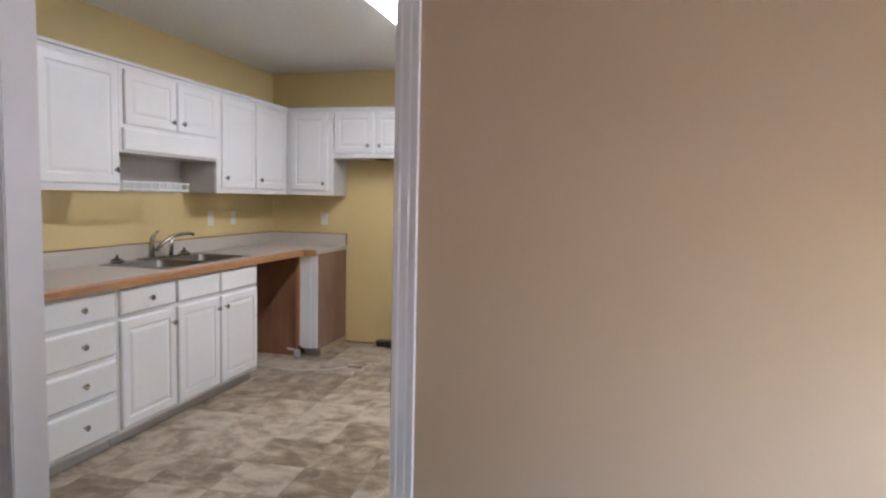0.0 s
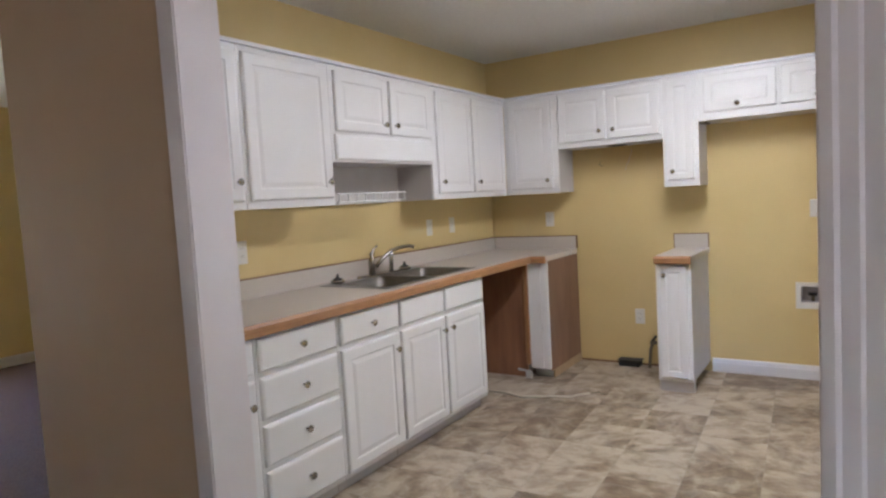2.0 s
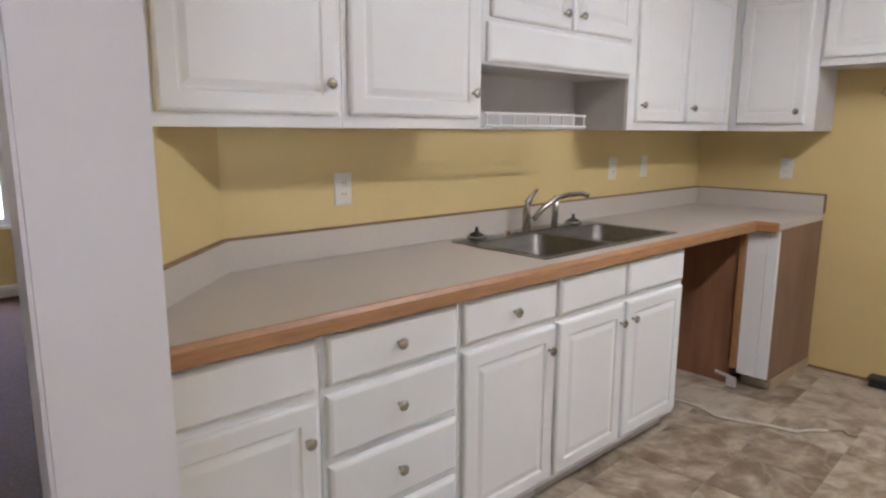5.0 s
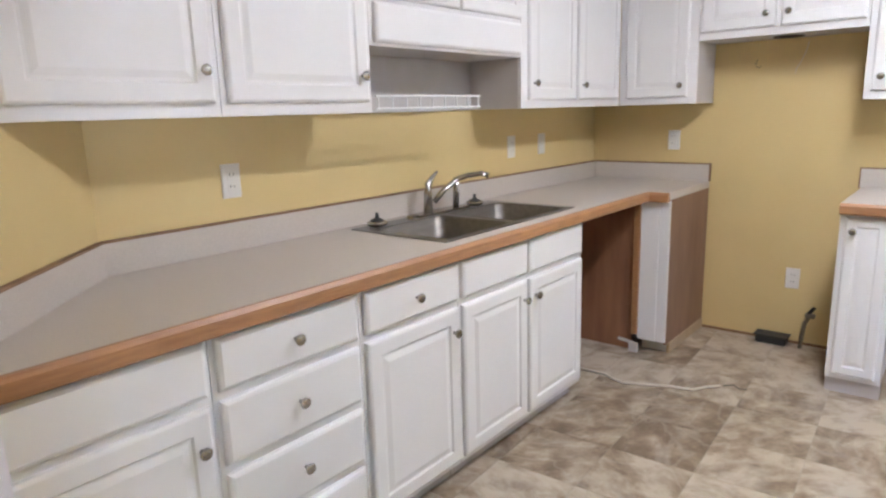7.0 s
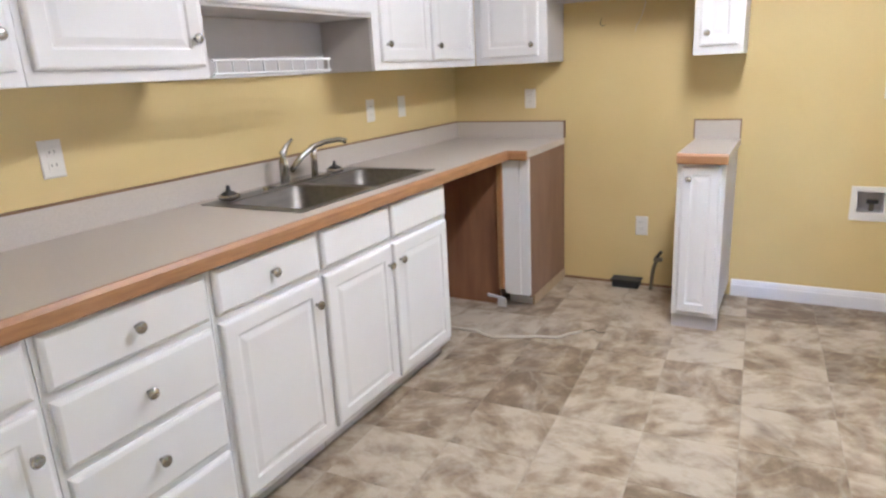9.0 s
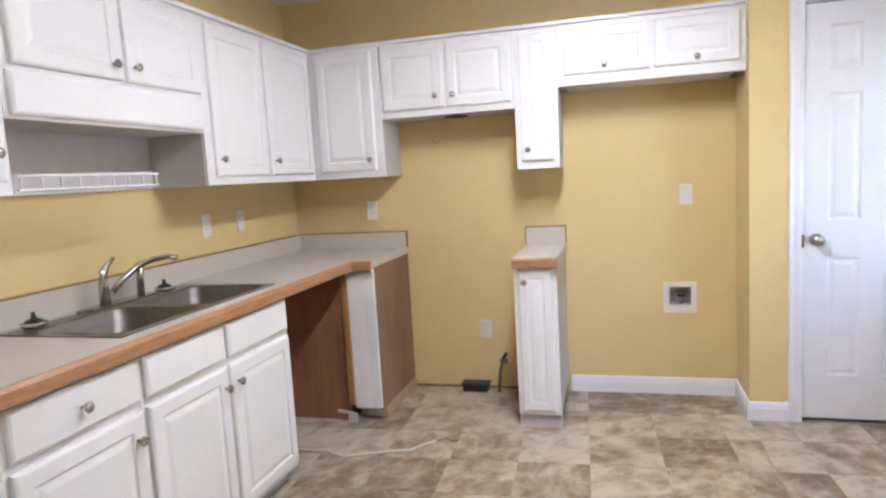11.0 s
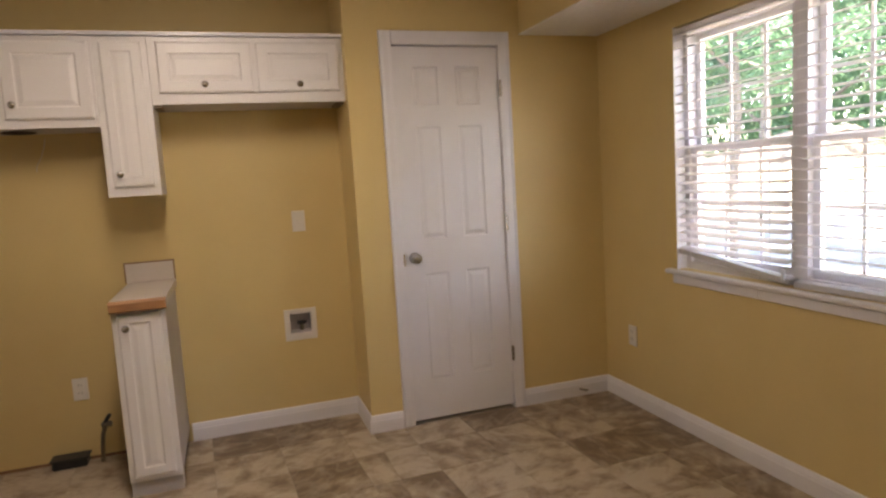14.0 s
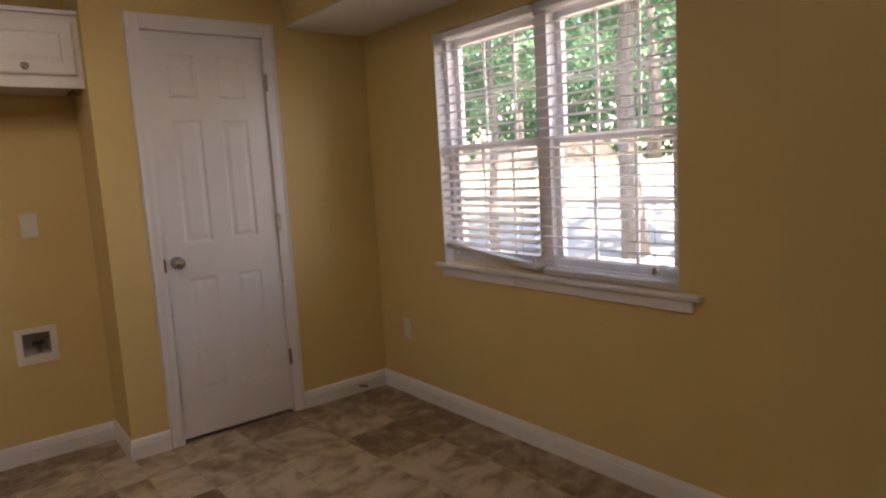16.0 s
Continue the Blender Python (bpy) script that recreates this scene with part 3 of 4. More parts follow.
part("edge_strip", boxes((1.517, 1.7235 + 0.039, -0.023, -0.002, BS + 0.0005, BS + 0.007), (1.517, 1.5235, -0.023, -0.002, CT1 + 0.001, BS), (1.7565, 1.7625, -0.023, -0.002, CT1 + 0.001, BS)), STRIP, small, "thin brown wood strip", inv)

# ---- sink and faucet ----
sink = thing("sink", 0.32, -1.8, CT1, "double-bowl stainless steel sink set in the worktop", "sink")
inv = sink.matrix_basis.inverted()
SX = (0.078, 0.568)
SY = (-2.270, -1.330)
ZR = CT1 + 0.004
YM = (SY[0] + SY[1]) / 2
bowls = [(0.165, 0.540, SY[0] + 0.035, YM - 0.018), (0.165, 0.540, YM + 0.018, SY[1] - 0.035)]
bm = bmesh.new()
for r in ((SX[0], bowls[0][0], SY[0], SY[1]), (bowls[0][1], SX[1], SY[0], SY[1]), (bowls[0][0], bowls[0][1], SY[0], bowls[0][2]), (bowls[0][0], bowls[0][1], bowls[0][3], bowls[1][2]), (bowls[0][0], bowls[0][1], bowls[1][3], SY[1])):
    box(bm, *r, CT1 + 0.0005, ZR)
part("rim", bm, STEEL, sink, "flat stainless steel rim", inv)
for x0, x1, y0, y1 in bowls:
    bm = bmesh.new()

    def loop(inset, z, r):
        vs = []
        for cx, cy, a0 in ((x1 - inset - r, y1 - inset - r, 0), (x0 + inset + r, y1 - inset - r, 90), (x0 + inset + r, y0 + inset + r, 180), (x1 - inset - r, y0 + inset + r, 270)):
            for k in range(6):
                a = radians(a0 + 18 * k)
                vs.append(bm.verts.new((cx + r * math.cos(a), cy + r * math.sin(a), z)))
        return vs
    ls = [loop(-0.004, ZR, 0.03), loop(0.0, ZR + 0.0015, 0.045), loop(0.006, ZR - 0.006, 0.05), loop(0.014, ZR - 0.14, 0.06), loop(0.03, ZR - 0.165, 0.07), loop(0.10, ZR - 0.17, 0.05)]
    for a, b in zip(ls, ls[1:]):
        for k in range(24):
            bm.faces.new((a[k], a[(k + 1) % 24], b[(k + 1) % 24], b[k]))
    bm.faces.new(ls[-1])
    part("bowl", bm, BOWL, sink, "deep stainless steel bowl", inv, smooth=True)
    part("drain", lathe([(0.042, 0), (0.045, 0.004), (0.03, 0.003), (0.012, 0.008)], 18), NICKEL, sink, "", inv @ pose((x0 + x1) / 2, (y0 + y1) / 2, ZR - 0.171))

faucet = thing("faucet", 0.115, -1.75, ZR, "brushed nickel faucet with lever handle and low arched spout", "faucet")
inv = faucet.matrix_basis.inverted()
part("base_plate", prism([(0.085, -1.93), (0.145, -1.93), (0.152, -1.75), (0.145, -1.57), (0.085, -1.57), (0.078, -1.75)], ZR, ZR + 0.012), NICKEL, faucet, "", inv)
part("handle", tube([(0.115, -1.84, ZR + 0.01), (0.115, -1.84, ZR + 0.10), (0.115, -1.835, ZR + 0.135), (0.118, -1.815, ZR + 0.162), (0.122, -1.780, ZR + 0.188)], 0.014, 12, radii=[0.021, 0.019, 0.017, 0.010, 0.006]), NICKEL, faucet, "curved lever handle", inv, smooth=True)
part("spout", tube([(0.118, -1.80, ZR + 0.055), (0.13, -1.74, ZR + 0.105), (0.15, -1.67, ZR + 0.145), (0.185, -1.635, ZR + 0.160), (0.235, -1.600, ZR + 0.167), (0.262, -1.580, ZR + 0.158)], 0.012, 12, radii=[0.013, 0.013, 0.0125, 0.012, 0.011, 0.012]), NICKEL, faucet, "low angled spout", inv, smooth=True)
part("post", tube([(0.125, -1.655, ZR + 0.008), (0.140, -1.665, ZR + 0.150)], 0.015, 14), NICKEL, faucet, "upright post", inv, smooth=True)
part("spray_cap", lathe([(0.017, 0), (0.015, 0.012), (0.008, 0.016)], 14), NICKEL, faucet, "", inv @ pose(0.115, -1.965, ZR))

strainer = thing("sink_strainer", 0.130, -2.175, ZR, "chrome basket strainer with black stopper standing on the sink rim", "sink strainer", "sink strainers")
part("basket", lathe([(0.022, 0), (0.040, 0.008), (0.043, 0.020), (0.034, 0.024), (0.030, 0.018)], 20), NICKEL, strainer, "", smooth=True)
part("stopper", lathe([(0.030, 0.018), (0.026, 0.030), (0.010, 0.036), (0.006, 0.052), (0.008, 0.056), (0.002, 0.058)], 18), BLACK, strainer, "black rubber stopper", smooth=True)
copy_thing(strainer, pose(0.130, -1.515, ZR, 0, 0, 40))

# ---- wire rack in the niche ----
rack = thing("wire_rack", 0.3, -1.95, 1.38, "white coated wire rack hung in the niche over the sink", "rack")
inv = rack.matrix_basis.inverted()
Y0, Y1 = -2.336, -1.715
for z in (1.384, 1.428):
    part("rail", tube([(0.318, Y0, z), (0.318, Y1, z)], 0.0045, 8), WIRE, rack, "", inv)
part("shelf_edge", boxes((0.296, 0.312, Y0, Y1, 1.3745, 1.3785)), WIRE, rack, "white front edge of the rack", inv)
for x in (0.03, 0.16):
    part("rail", tube([(x, Y0, 1.374), (x, Y1, 1.374)], 0.003, 6), WIRE, rack, "", inv)
for k in range(24):
    y = Y0 + 0.012 + (Y1 - Y0 - 0.024) * k / 23
    part("shelf_wire", tube([(0.022, y, 1.3785), (0.300, y, 1.3785)], 0.0017, 5), WIRE, rack, "", inv)
for k in range(9):
    y = Y0 + 0.012 + (Y1 - Y0 - 0.024) * k / 8
    part("upright", tube([(0.318, y, 1.3885), (0.318, y, 1.4235)], 0.0035, 6), WIRE, rack, "", inv)

# ---- outlets, switch, laundry box ----


def outlet(name, m, label, group="wall outlets", switch=False):
    ob = new(name)
    ob.matrix_basis = m
    tagged(ob, label, "electrical outlet" if not switch else "light switch", group)
    part("plate", rings_panel(0.072, 0.117, [(0, 0), (0, -0.003), (0.003, -0.0055), (0.005, -0.006)], x0=-0.036, z0=-0.0585), PLATE, ob)
    if switch:
        part("rocker", boxes((-0.008, 0.008, -0.011, -0.006, -0.014, 0.014), bevel=0.0015), PLATE, ob)
    else:
        for dz in (-0.0205, 0.0205):
            sock = part("socket", boxes((-0.017, 0.017, -0.0085, -0.006, dz - 0.0145, dz + 0.0145), bevel=0.001), PLATE, ob)
            part("slots", boxes((-0.0085, -0.0062, -0.0092, -0.0087, dz - 0.002, dz + 0.007), (0.0062, 0.0085, -0.0092, -0.0087, dz - 0.002, dz + 0.007)), DARK, sock)
    return ob


WEST, NORTH, EAST = 90, 0, -90
outlet("outlet", pose(0.001, -2.742, 1.155, 0, 0, WEST), "white duplex outlet on the yellow wall above the worktop")
outlet("outlet", pose(0.001, -1.001, 1.168, 0, 0, WEST), "white duplex outlet on the yellow wall above the worktop")
outlet("light_switch", pose(0.001, -0.684, 1.168, 0, 0, WEST), "white light switch on the yellow wall near the corner", "wall switches", True)
outlet("outlet", pose(0.534, -0.001, 1.157, 0, 0, NORTH), "white duplex outlet above the corner worktop")
outlet("outlet", pose(1.246, -0.001, 0.382, 0, 0, NORTH), "white duplex outlet low in the range gap")
outlet("light_switch", pose(2.434, -0.001, 1.171, 0, 0, NORTH), "white blank switch plate over the laundry box", "wall switches", True)
outlet("outlet", pose(RX - 0.001, -0.637, 0.403, 0, 0, EAST), "white duplex outlet low on the yellow window wall")

lb = thing("laundry_box", 2.398, 0, 0.579, "white recessed laundry water box with valve", "laundry box")
a, b0, b1 = 0.090, -0.049, 0.063
part("flange", boxes((-a, -0.060, -0.008, -0.001, -a, a), (0.060, a, -0.008, -0.001, -a, a), (-0.060, 0.060, -0.008, -0.001, b1, a), (-0.060, 0.060, -0.008, -0.001, -a, b0)), PLATE, lb)
part("inside", boxes((-0.0598, -0.0568, -0.001, 0.085, b0, b1), (0.0568, 0.0598, -0.001, 0.085, b0, b1), (-0.0568, 0.0568, -0.001, 0.085, b0, b0 + 0.003), (-0.0568, 0.0568, -0.001, 0.085, b1 - 0.003, b1), (-0.0598, 0.0598, 0.0852, 0.089, b0, b1)), EDGE, lb, "shaded inside of the box")
part("valve", tube([(0.010, 0.050, -0.045), (0.010, 0.046, 0.0), (0.010, 0.030, 0.006)], 0.012, 10), BRASS, lb, "dark metal valve")
part("valve_handle", boxes((-0.018, 0.036, 0.012, 0.028, -0.004, 0.018), bevel=0.004), BLACK, lb, "dark valve handle")

structure("floor_edge_strip", boxes((0.765, 1.528, -0.010, -0.001, 0.001, 0.014)), STRIP, "rust-brown unpainted edge where wall meets floor", "trim")
for x in (1.776, 2.66):
    bk = thing("bracket", x, -0.20, 1.794, "small dark metal bracket under the low wall cabinet", "bracket", "cabinet brackets")
    part("plate", boxes((-0.008, 0.030, -0.09, 0.08, -0.012, -0.0005)), BRASS, bk)
# Nothing is cut here: a disc painted dark gives the hole its shade.
hole = thing("vent_cutout", 1.16, -0.16, 1.699, "dark round vent cut-out under the short wall cabinet", "vent")
part("ring", lathe([(0.07, -0.002), (0.075, -0.006), (0.06, -0.008)], 20), DARK, hole)
# gas stub and black floor vent in the range gap
gv = thing("floor_vent", 1.180, -0.055, 0, "black plastic receptacle lying on the floor at the wall", "floor box")
part("body", boxes((-0.085, 0.075, -0.045, 0.045, 0.0, 0.045), bevel=0.006), BLACK, gv)
part("lip", boxes((-0.095, 0.085, -0.050, 0.048, 0.045, 0.052), bevel=0.002), BLACK, gv)
gp = thing("gas_valve", 1.325, -0.07, 0, "dark metal gas stub pipe with valve rising from the floor", "gas valve")
part("pipe", tube([(0, 0, 0), (0.005, 0, 0.08), (0.015, -0.01, 0.15), (0.035, -0.02, 0.20)], 0.011, 10), BRASS, gp)
part("valve", boxes((0.015, 0.065, -0.035, -0.005, 0.19, 0.215), bevel=0.005), BRASS, gp)
part("lever", tube([(0.03, -0.02, 0.21), (0.06, -0.03, 0.255)], 0.010, 8), BLACK, gp)

cable = thing("cable", 0.6, -1.04, 0, "cream electric cable lying loose on the vinyl floor", "cable")
pts = [(0.30, -1.05), (0.49, -1.064), (0.61, -1.056), (0.67, -1.085), (0.73, -1.103), (0.83, -1.061), (0.93, -1.012), (1.04, -0.985), (1.08, -0.916), (1.13, -0.865)]
part("cord", tube([(x - 0.6, y + 1.04, 0.009) for x, y in pts], 0.0066, 8), CABLE, cable, smooth=True)
scrap = thing("wire_end", 1.19, -0.83, 0, "stripped dark wire end on the vinyl floor", "wire")
part("wire", tube([(-0.05, -0.02, 0.006), (-0.01, 0.01, 0.010), (0.02, -0.012, 0.006), (0.055, 0.0, 0.006)], 0.004, 6), BRASS, scrap)

# ---- pantry door ----
door = thing("door", (DX0 + DX1) / 2, PY, 0, "closed white six-panel pantry door with white casing", "door")
inv = door.matrix_basis.inverted()


def six_panel():
    """Moulded slab: rails and stiles flush, six sunk and raised panels."""
    bm = bmesh.new()
    w, h = DX1 - DX0, DZ - 0.020
    xs = [0, 0.108, w / 2 - 0.050, w / 2 + 0.050, w - 0.108, w]
    zs = [0, 0.225, 0.825, 1.010, 1.625, 1.735, 1.945, h]
    for i in range(5):
        for j in range(7):
            if i in (1, 3) and j in (1, 3, 5):
                rings_panel(xs[i + 1] - xs[i], zs[j + 1] - zs[j], [(0, 0.03), (0, 0), (0.010, 0.007), (0.018, 0.007), (0.036, 0.0015), (0.038, 0.0015)], bm, xs[i], zs[j])
            else:
                box(bm, xs[i], xs[i + 1], 0, 0.03, zs[j], zs[j + 1])
    bmesh.ops.remove_doubles(bm, verts=bm.verts, dist=1e-5)
    return bm


part("slab", six_panel(), TRIM, door, "white moulded six-panel slab", inv @ pose(DX0, PY + 0.012, 0.020))
part("frame", boxes((DX0 - 0.019, DX0 - 0.003, PY, PY + 0.10, 0, DZ + 0.019), (DX1 + 0.003, DX1 + 0.019, PY, PY + 0.10, 0, DZ + 0.019), (DX0 - 0.003, DX1 + 0.003, PY, PY + 0.10, DZ + 0.004, DZ + 0.019)), TRIM, door, "", inv)
CO = 0.066
bm = bmesh.new()
for x0, s in ((DX0 - 0.004, -1), (DX1 + 0.004, 1)):
    prism([(x0, PY - 0.001), (x0, PY - 0.008), (x0 + s * 0.02, PY - 0.011), (x0 + s * 0.045, PY - 0.010), (x0 + s * 0.060, PY - 0.016), (x0 + s * (CO - 0.004), PY - 0.016), (x0 + s * CO, PY - 0.001)], 0, DZ + 0.076, bm)
part("casing_sides", bm, TRIM, door, "white moulded door casing", inv)
part("casing_head", boxes((DX0 - 0.0035, DX1 + 0.0035, PY - 0.013, PY - 0.001, DZ + 0.005, DZ + 0.076), bevel=0.002), TRIM, door, "white moulded door casing", inv)
kn = part("door_knob", lathe([(0.031, 0), (0.031, 0.006), (0.013, 0.010), (0.012, 0.030), (0.026, 0.040), (0.029, 0.055), (0.022, 0.068), (0.004, 0.071)], 22), NICKEL, door, "satin nickel door knob", inv @ pose(DX0 + 0.055, PY + 0.012, 0.937, 90), smooth=True)
for z in (0.33, 1.09, 1.84):
    part("hinge", boxes((DX1 - 0.006, DX1 + 0.010, PY - 0.020, PY - 0.004, z - 0.045, z + 0.045), bevel=0.003), NICKEL, door, "metal hinge", inv)
part("latch", boxes((DX0 - 0.012, DX0 - 0.004, PY - 0.0095, PY - 0.0085, 0.90, 0.965)), NICKEL, door, "metal latch plate", inv)
# Sheet added so that the gaps round the slab look unlit.
structure("pantry_shade_panel", boxes((DX0 - 0.02, DX1 + 0.02, PY + 0.101, PY + 0.11, 0, DZ + 0.02)), DARK, "added panel behind the pantry door, painted dark as shade in the gaps", "panel")
stop = thing("door_stop", 3.98, PY - 0.014, 0.045, "small metal door stop on the baseboard", "door stop")
part("spring", tube([(0, 0, 0), (0.03, -0.045, 0.0)], 0.006, 8), BRASS, stop)

# ---- window ----
win = thing("window", RX + 0.07, (WY0 + WY1) / 2, WZ0, "white vinyl double window of two sashes each with grilles and a painted sill", "window")
inv = win.matrix_basis.inverted()
YC = -1.722
ZM = 1.430
XG = RX + 0.105
part("frame", boxes((RX + 0.06, RX + 0.14, WY0, WY0 + 0.035, WZ0, WZ1), (RX + 0.06, RX + 0.14, WY1 - 0.035, WY1, WZ0, WZ1), (RX + 0.06, RX + 0.14, WY0 + 0.0352, WY1 - 0.0352, WZ1 - 0.035, WZ1), (RX + 0.06, RX + 0.14, WY0 + 0.0352, WY1 - 0.0352, WZ0, WZ0 + 0.035)), FRAME, win, "", inv)
part("mullion", boxes((RX + 0.05, RX + 0.139, YC - 0.036, YC + 0.036, WZ0 + 0.036, WZ1 - 0.036)), FRAME, win, "white upright between the two windows", inv)
for y0, y1 in ((WY0 + 0.036, YC - 0.037), (YC + 0.037, WY1 - 0.036)):
    for n, (z0, z1, x) in enumerate(((WZ0 + 0.036, ZM + 0.018, RX + 0.078), (ZM - 0.018, WZ1 - 0.036, RX + 0.108))):
        b = 0.032
        sash = part("sash", boxes((x, x + 0.026, y0, y0 + b, z0, z1), (x, x + 0.026, y1 - b, y1, z0, z1), (x, x + 0.026, y0 + b, y1 - b, z0, z0 + b), (x, x + 0.026, y0 + b, y1 - b, z1 - b, z1)), FRAME, win, "white sash frame", inv)
        g = part("pane", boxes((x + 0.011, x + 0.014, y0 + b, y1 - b, z0 + b, z1 - b)), GLASS, sash, "clear window glass")
        w = y1 - y0
        for k in (1, 2):
            yk = y0 + w * k / 3
            part("grille_bar", boxes((x + 0.0155, x + 0.021, yk - 0.008, yk + 0.008, z0 + b, z1 - b)), FRAME, sash, "thin white grille bar")
        zk = (z0 + z1) / 2
        part("grille_bar", boxes((x + 0.0215, x + 0.025, y0 + b, y1 - b, zk - 0.008, zk + 0.008)), FRAME, sash, "thin white grille bar")
part("jamb_liner", boxes((RX + 0.001, RX + 0.059, WY1 - 0.004, WY1 - 0.0005, WZ0, WZ1), (RX + 0.001, RX + 0.059, WY0 + 0.0005, WY0 + 0.004, WZ0, WZ1)), TRIM, win, "", inv)
part("sill", boxes((RX - 0.036, RX + 0.059, -2.505, -0.975, WZ0 - 0.022, WZ0 - 0.0005), bevel=0.005), TRIM, win, "white painted window sill", inv)
part("apron", boxes((RX - 0.016, RX - 0.001, -2.470, -1.571, WZ0 - 0.070, WZ0 - 0.0225), (RX - 0.016, RX - 0.001, -1.569, -1.015, WZ0 - 0.070, WZ0 - 0.0225), bevel=0.003), TRIM, win, "white apron board under the sill", inv)


def blind(name, y0, y1, zb, tilt, label, droop=0.0, ztop=2.014, angle=12.0):
    """Horizontal slats on cords; droop: how far the near-corner end hangs above the other."""
    ob = thing(name, RX + 0.028, (y0 + y1) / 2, ztop, label, "window blind", "window blinds")
    yc = (y0 + y1) / 2
    w = y1 - y0
    part("headrail", boxes((-0.025, 0.022, -w / 2, w / 2, -0.032, -0.004), bevel=0.002), BLIND, ob)
    n = int((ztop - 0.045 - zb) / 0.0435)
    shapes = {}
    for i in range(n):
        z = -0.050 - i * 0.0435
        low = max(0.0, (i - n + 7) / 7)
        a = angle + tilt * (1 if z + ztop < ZM + 0.03 else 0)
        key = (round(a, 1))
        if key not in shapes:
            sm = bmesh.new()
            hw = 0.0245
            pr = [(-hw, -0.002), (-hw / 2, 0.0012), (0, 0.0025), (hw / 2, 0.0012), (hw, -0.002)]
            ra = radians(a)
            prof = [(u * math.cos(ra) - v * math.sin(ra), u * math.sin(ra) + v * math.cos(ra)) for u, v in pr + [(u, v - 0.0024) for u, v in reversed(pr)]]
            prism(prof, -w / 2 + 0.004, w / 2 - 0.004, sm, "y")
            shapes[key] = as_mesh("slat", sm, BLIND)
        part("slat", shapes[key], BLIND, ob, "", pose(random.uniform(-0.001, 0.001), 0, z + droop * low * 0.35, droop * low * 14))
    zb = zb - ztop
    part("bottom_rail", boxes((-0.024, 0.024, -w / 2, w / 2, -0.014, 0.012), bevel=0.003), RAIL, ob, "thick white bottom rail, greyed in colour as if backlit", pose(0, 0, zb + droop / 2, math.degrees(math.atan2(droop, w))))
    for f in (-0.36, 0.36):
        part("cord", tube([(-0.026, f * w, -0.045), (-0.026, f * w, zb + 0.03)], 0.0012, 5), BLIND, ob)
    return ob


left_blind = blind("window_blind", YC + 0.012, WY1 - 0.006, 0.856, 3, "white slatted window blind with its bottom rail hanging crooked", droop=0.072)
right_blind = blind("window_blind", WY0 + 0.006, YC - 0.008, 0.850, -19, "white slatted window blind let down to the sill")
part("cord_tassel", lathe([(0.004, 0), (0.010, 0.010), (0.007, 0.028), (0.002, 0.034)], 12), NICKEL, right_blind, "small tassel on the blind cord", pose(-0.034, -0.245, 0.885 - 2.014))
part("cord_clip", boxes((-0.036, -0.024, -0.352, -0.335, -1.155, -1.105), bevel=0.003), BLIND, left_blind, "white clip at the end of the bottom rail", pose(0, 0.03, 0))

# ---- ceiling lamp ----
lamp = thing("ceiling_light", 1.895, -1.74, CEILING, "long white fluorescent ceiling light, switched on", "ceiling light")
part("housing", boxes((-0.125, 0.125, -0.61, 0.61, -0.018, -0.0005), bevel=0.004), TRIM, lamp)
prof = [(-0.118, -0.019), (-0.118, -0.055), (-0.095, -0.075), (0.095, -0.075), (0.118, -0.055), (0.118, -0.019)]
part("diffuser", prism([(-0.108, -0.0705), (-0.100, -0.075), (0.100, -0.075), (0.108, -0.0705)], -0.585, 0.585, axis="y"), TUBE, lamp, "glowing white plastic diffuser")
part("diffuser_edge", prism([(-0.118, -0.019), (-0.118, -0.055), (-0.108, -0.070), (0.108, -0.070), (0.118, -0.055), (0.118, -0.019)], -0.585, 0.585, axis="y"), TUBE_EDGE, lamp, "fainter ribbed edge of the diffuser")
for y in (-0.61, 0.586):
    part("end_cap", prism([(a * 1.02, b * 1.02) for a, b in prof], y, y + 0.024, axis="y"), TRIM, lamp, "white end cap")

# small hooks and pencil marks of the missing range hood
hook = thing("wall_hook", 0.98, -0.002, 1.57, "thin dark bent wire hook on the yellow wall", "hook")
part("wire", tube([(0.0, -0.001, 0.03), (-0.01, -0.006, 0.0), (0.008, -0.008, -0.014), (0.022, -0.004, -0.008)], 0.0022, 6), BRASS, hook)

stub = thing("wall_wire", 1.215, -0.002, 1.60, "thin pale wire stub hanging on the yellow wall", "wire")
part("wire", tube([(0.012, -0.001, 0.075), (0.006, -0.012, 0.03), (-0.012, -0.016, -0.02), (-0.035, -0.006, -0.055), (-0.04, -0.003, -0.085)], 0.0022, 6), CABLE, stub)

# ---- living room window and what is outside ----
lw = thing("living_window", -4.31, -3.75, 0.60, "white framed living room window", "window")
part("frame", boxes((-0.05, 0.05, -0.609, -0.56, 0, 1.339), (-0.05, 0.05, 0.56, 0.609, 0, 1.339), (-0.05, 0.05, -0.56, 0.56, 0, 0.05), (-0.05, 0.05, -0.56, 0.56, 1.29, 1.339), (-0.02, 0.02, -0.56, 0.56, 0.65, 0.69)), FRAME, lw)
part("pane", boxes((-0.004, 0.0, -0.56, 0.56, 0.05, 0.65)), GLASS, lw, "clear window glass")
part("pane", boxes((-0.004, 0.0, -0.56, 0.56, 0.69, 1.29)), GLASS, lw, "clear window glass")
part("casing", boxes((0.061, 0.075, -0.68, -0.61, -0.07, 1.41), (0.061, 0.075, 0.61, 0.68, -0.07, 1.41), (0.061, 0.075, -0.61, 0.61, 1.341, 1.41), (0.061, 0.10, -0.61, 0.61, -0.03, -0.001)), TRIM, lw)

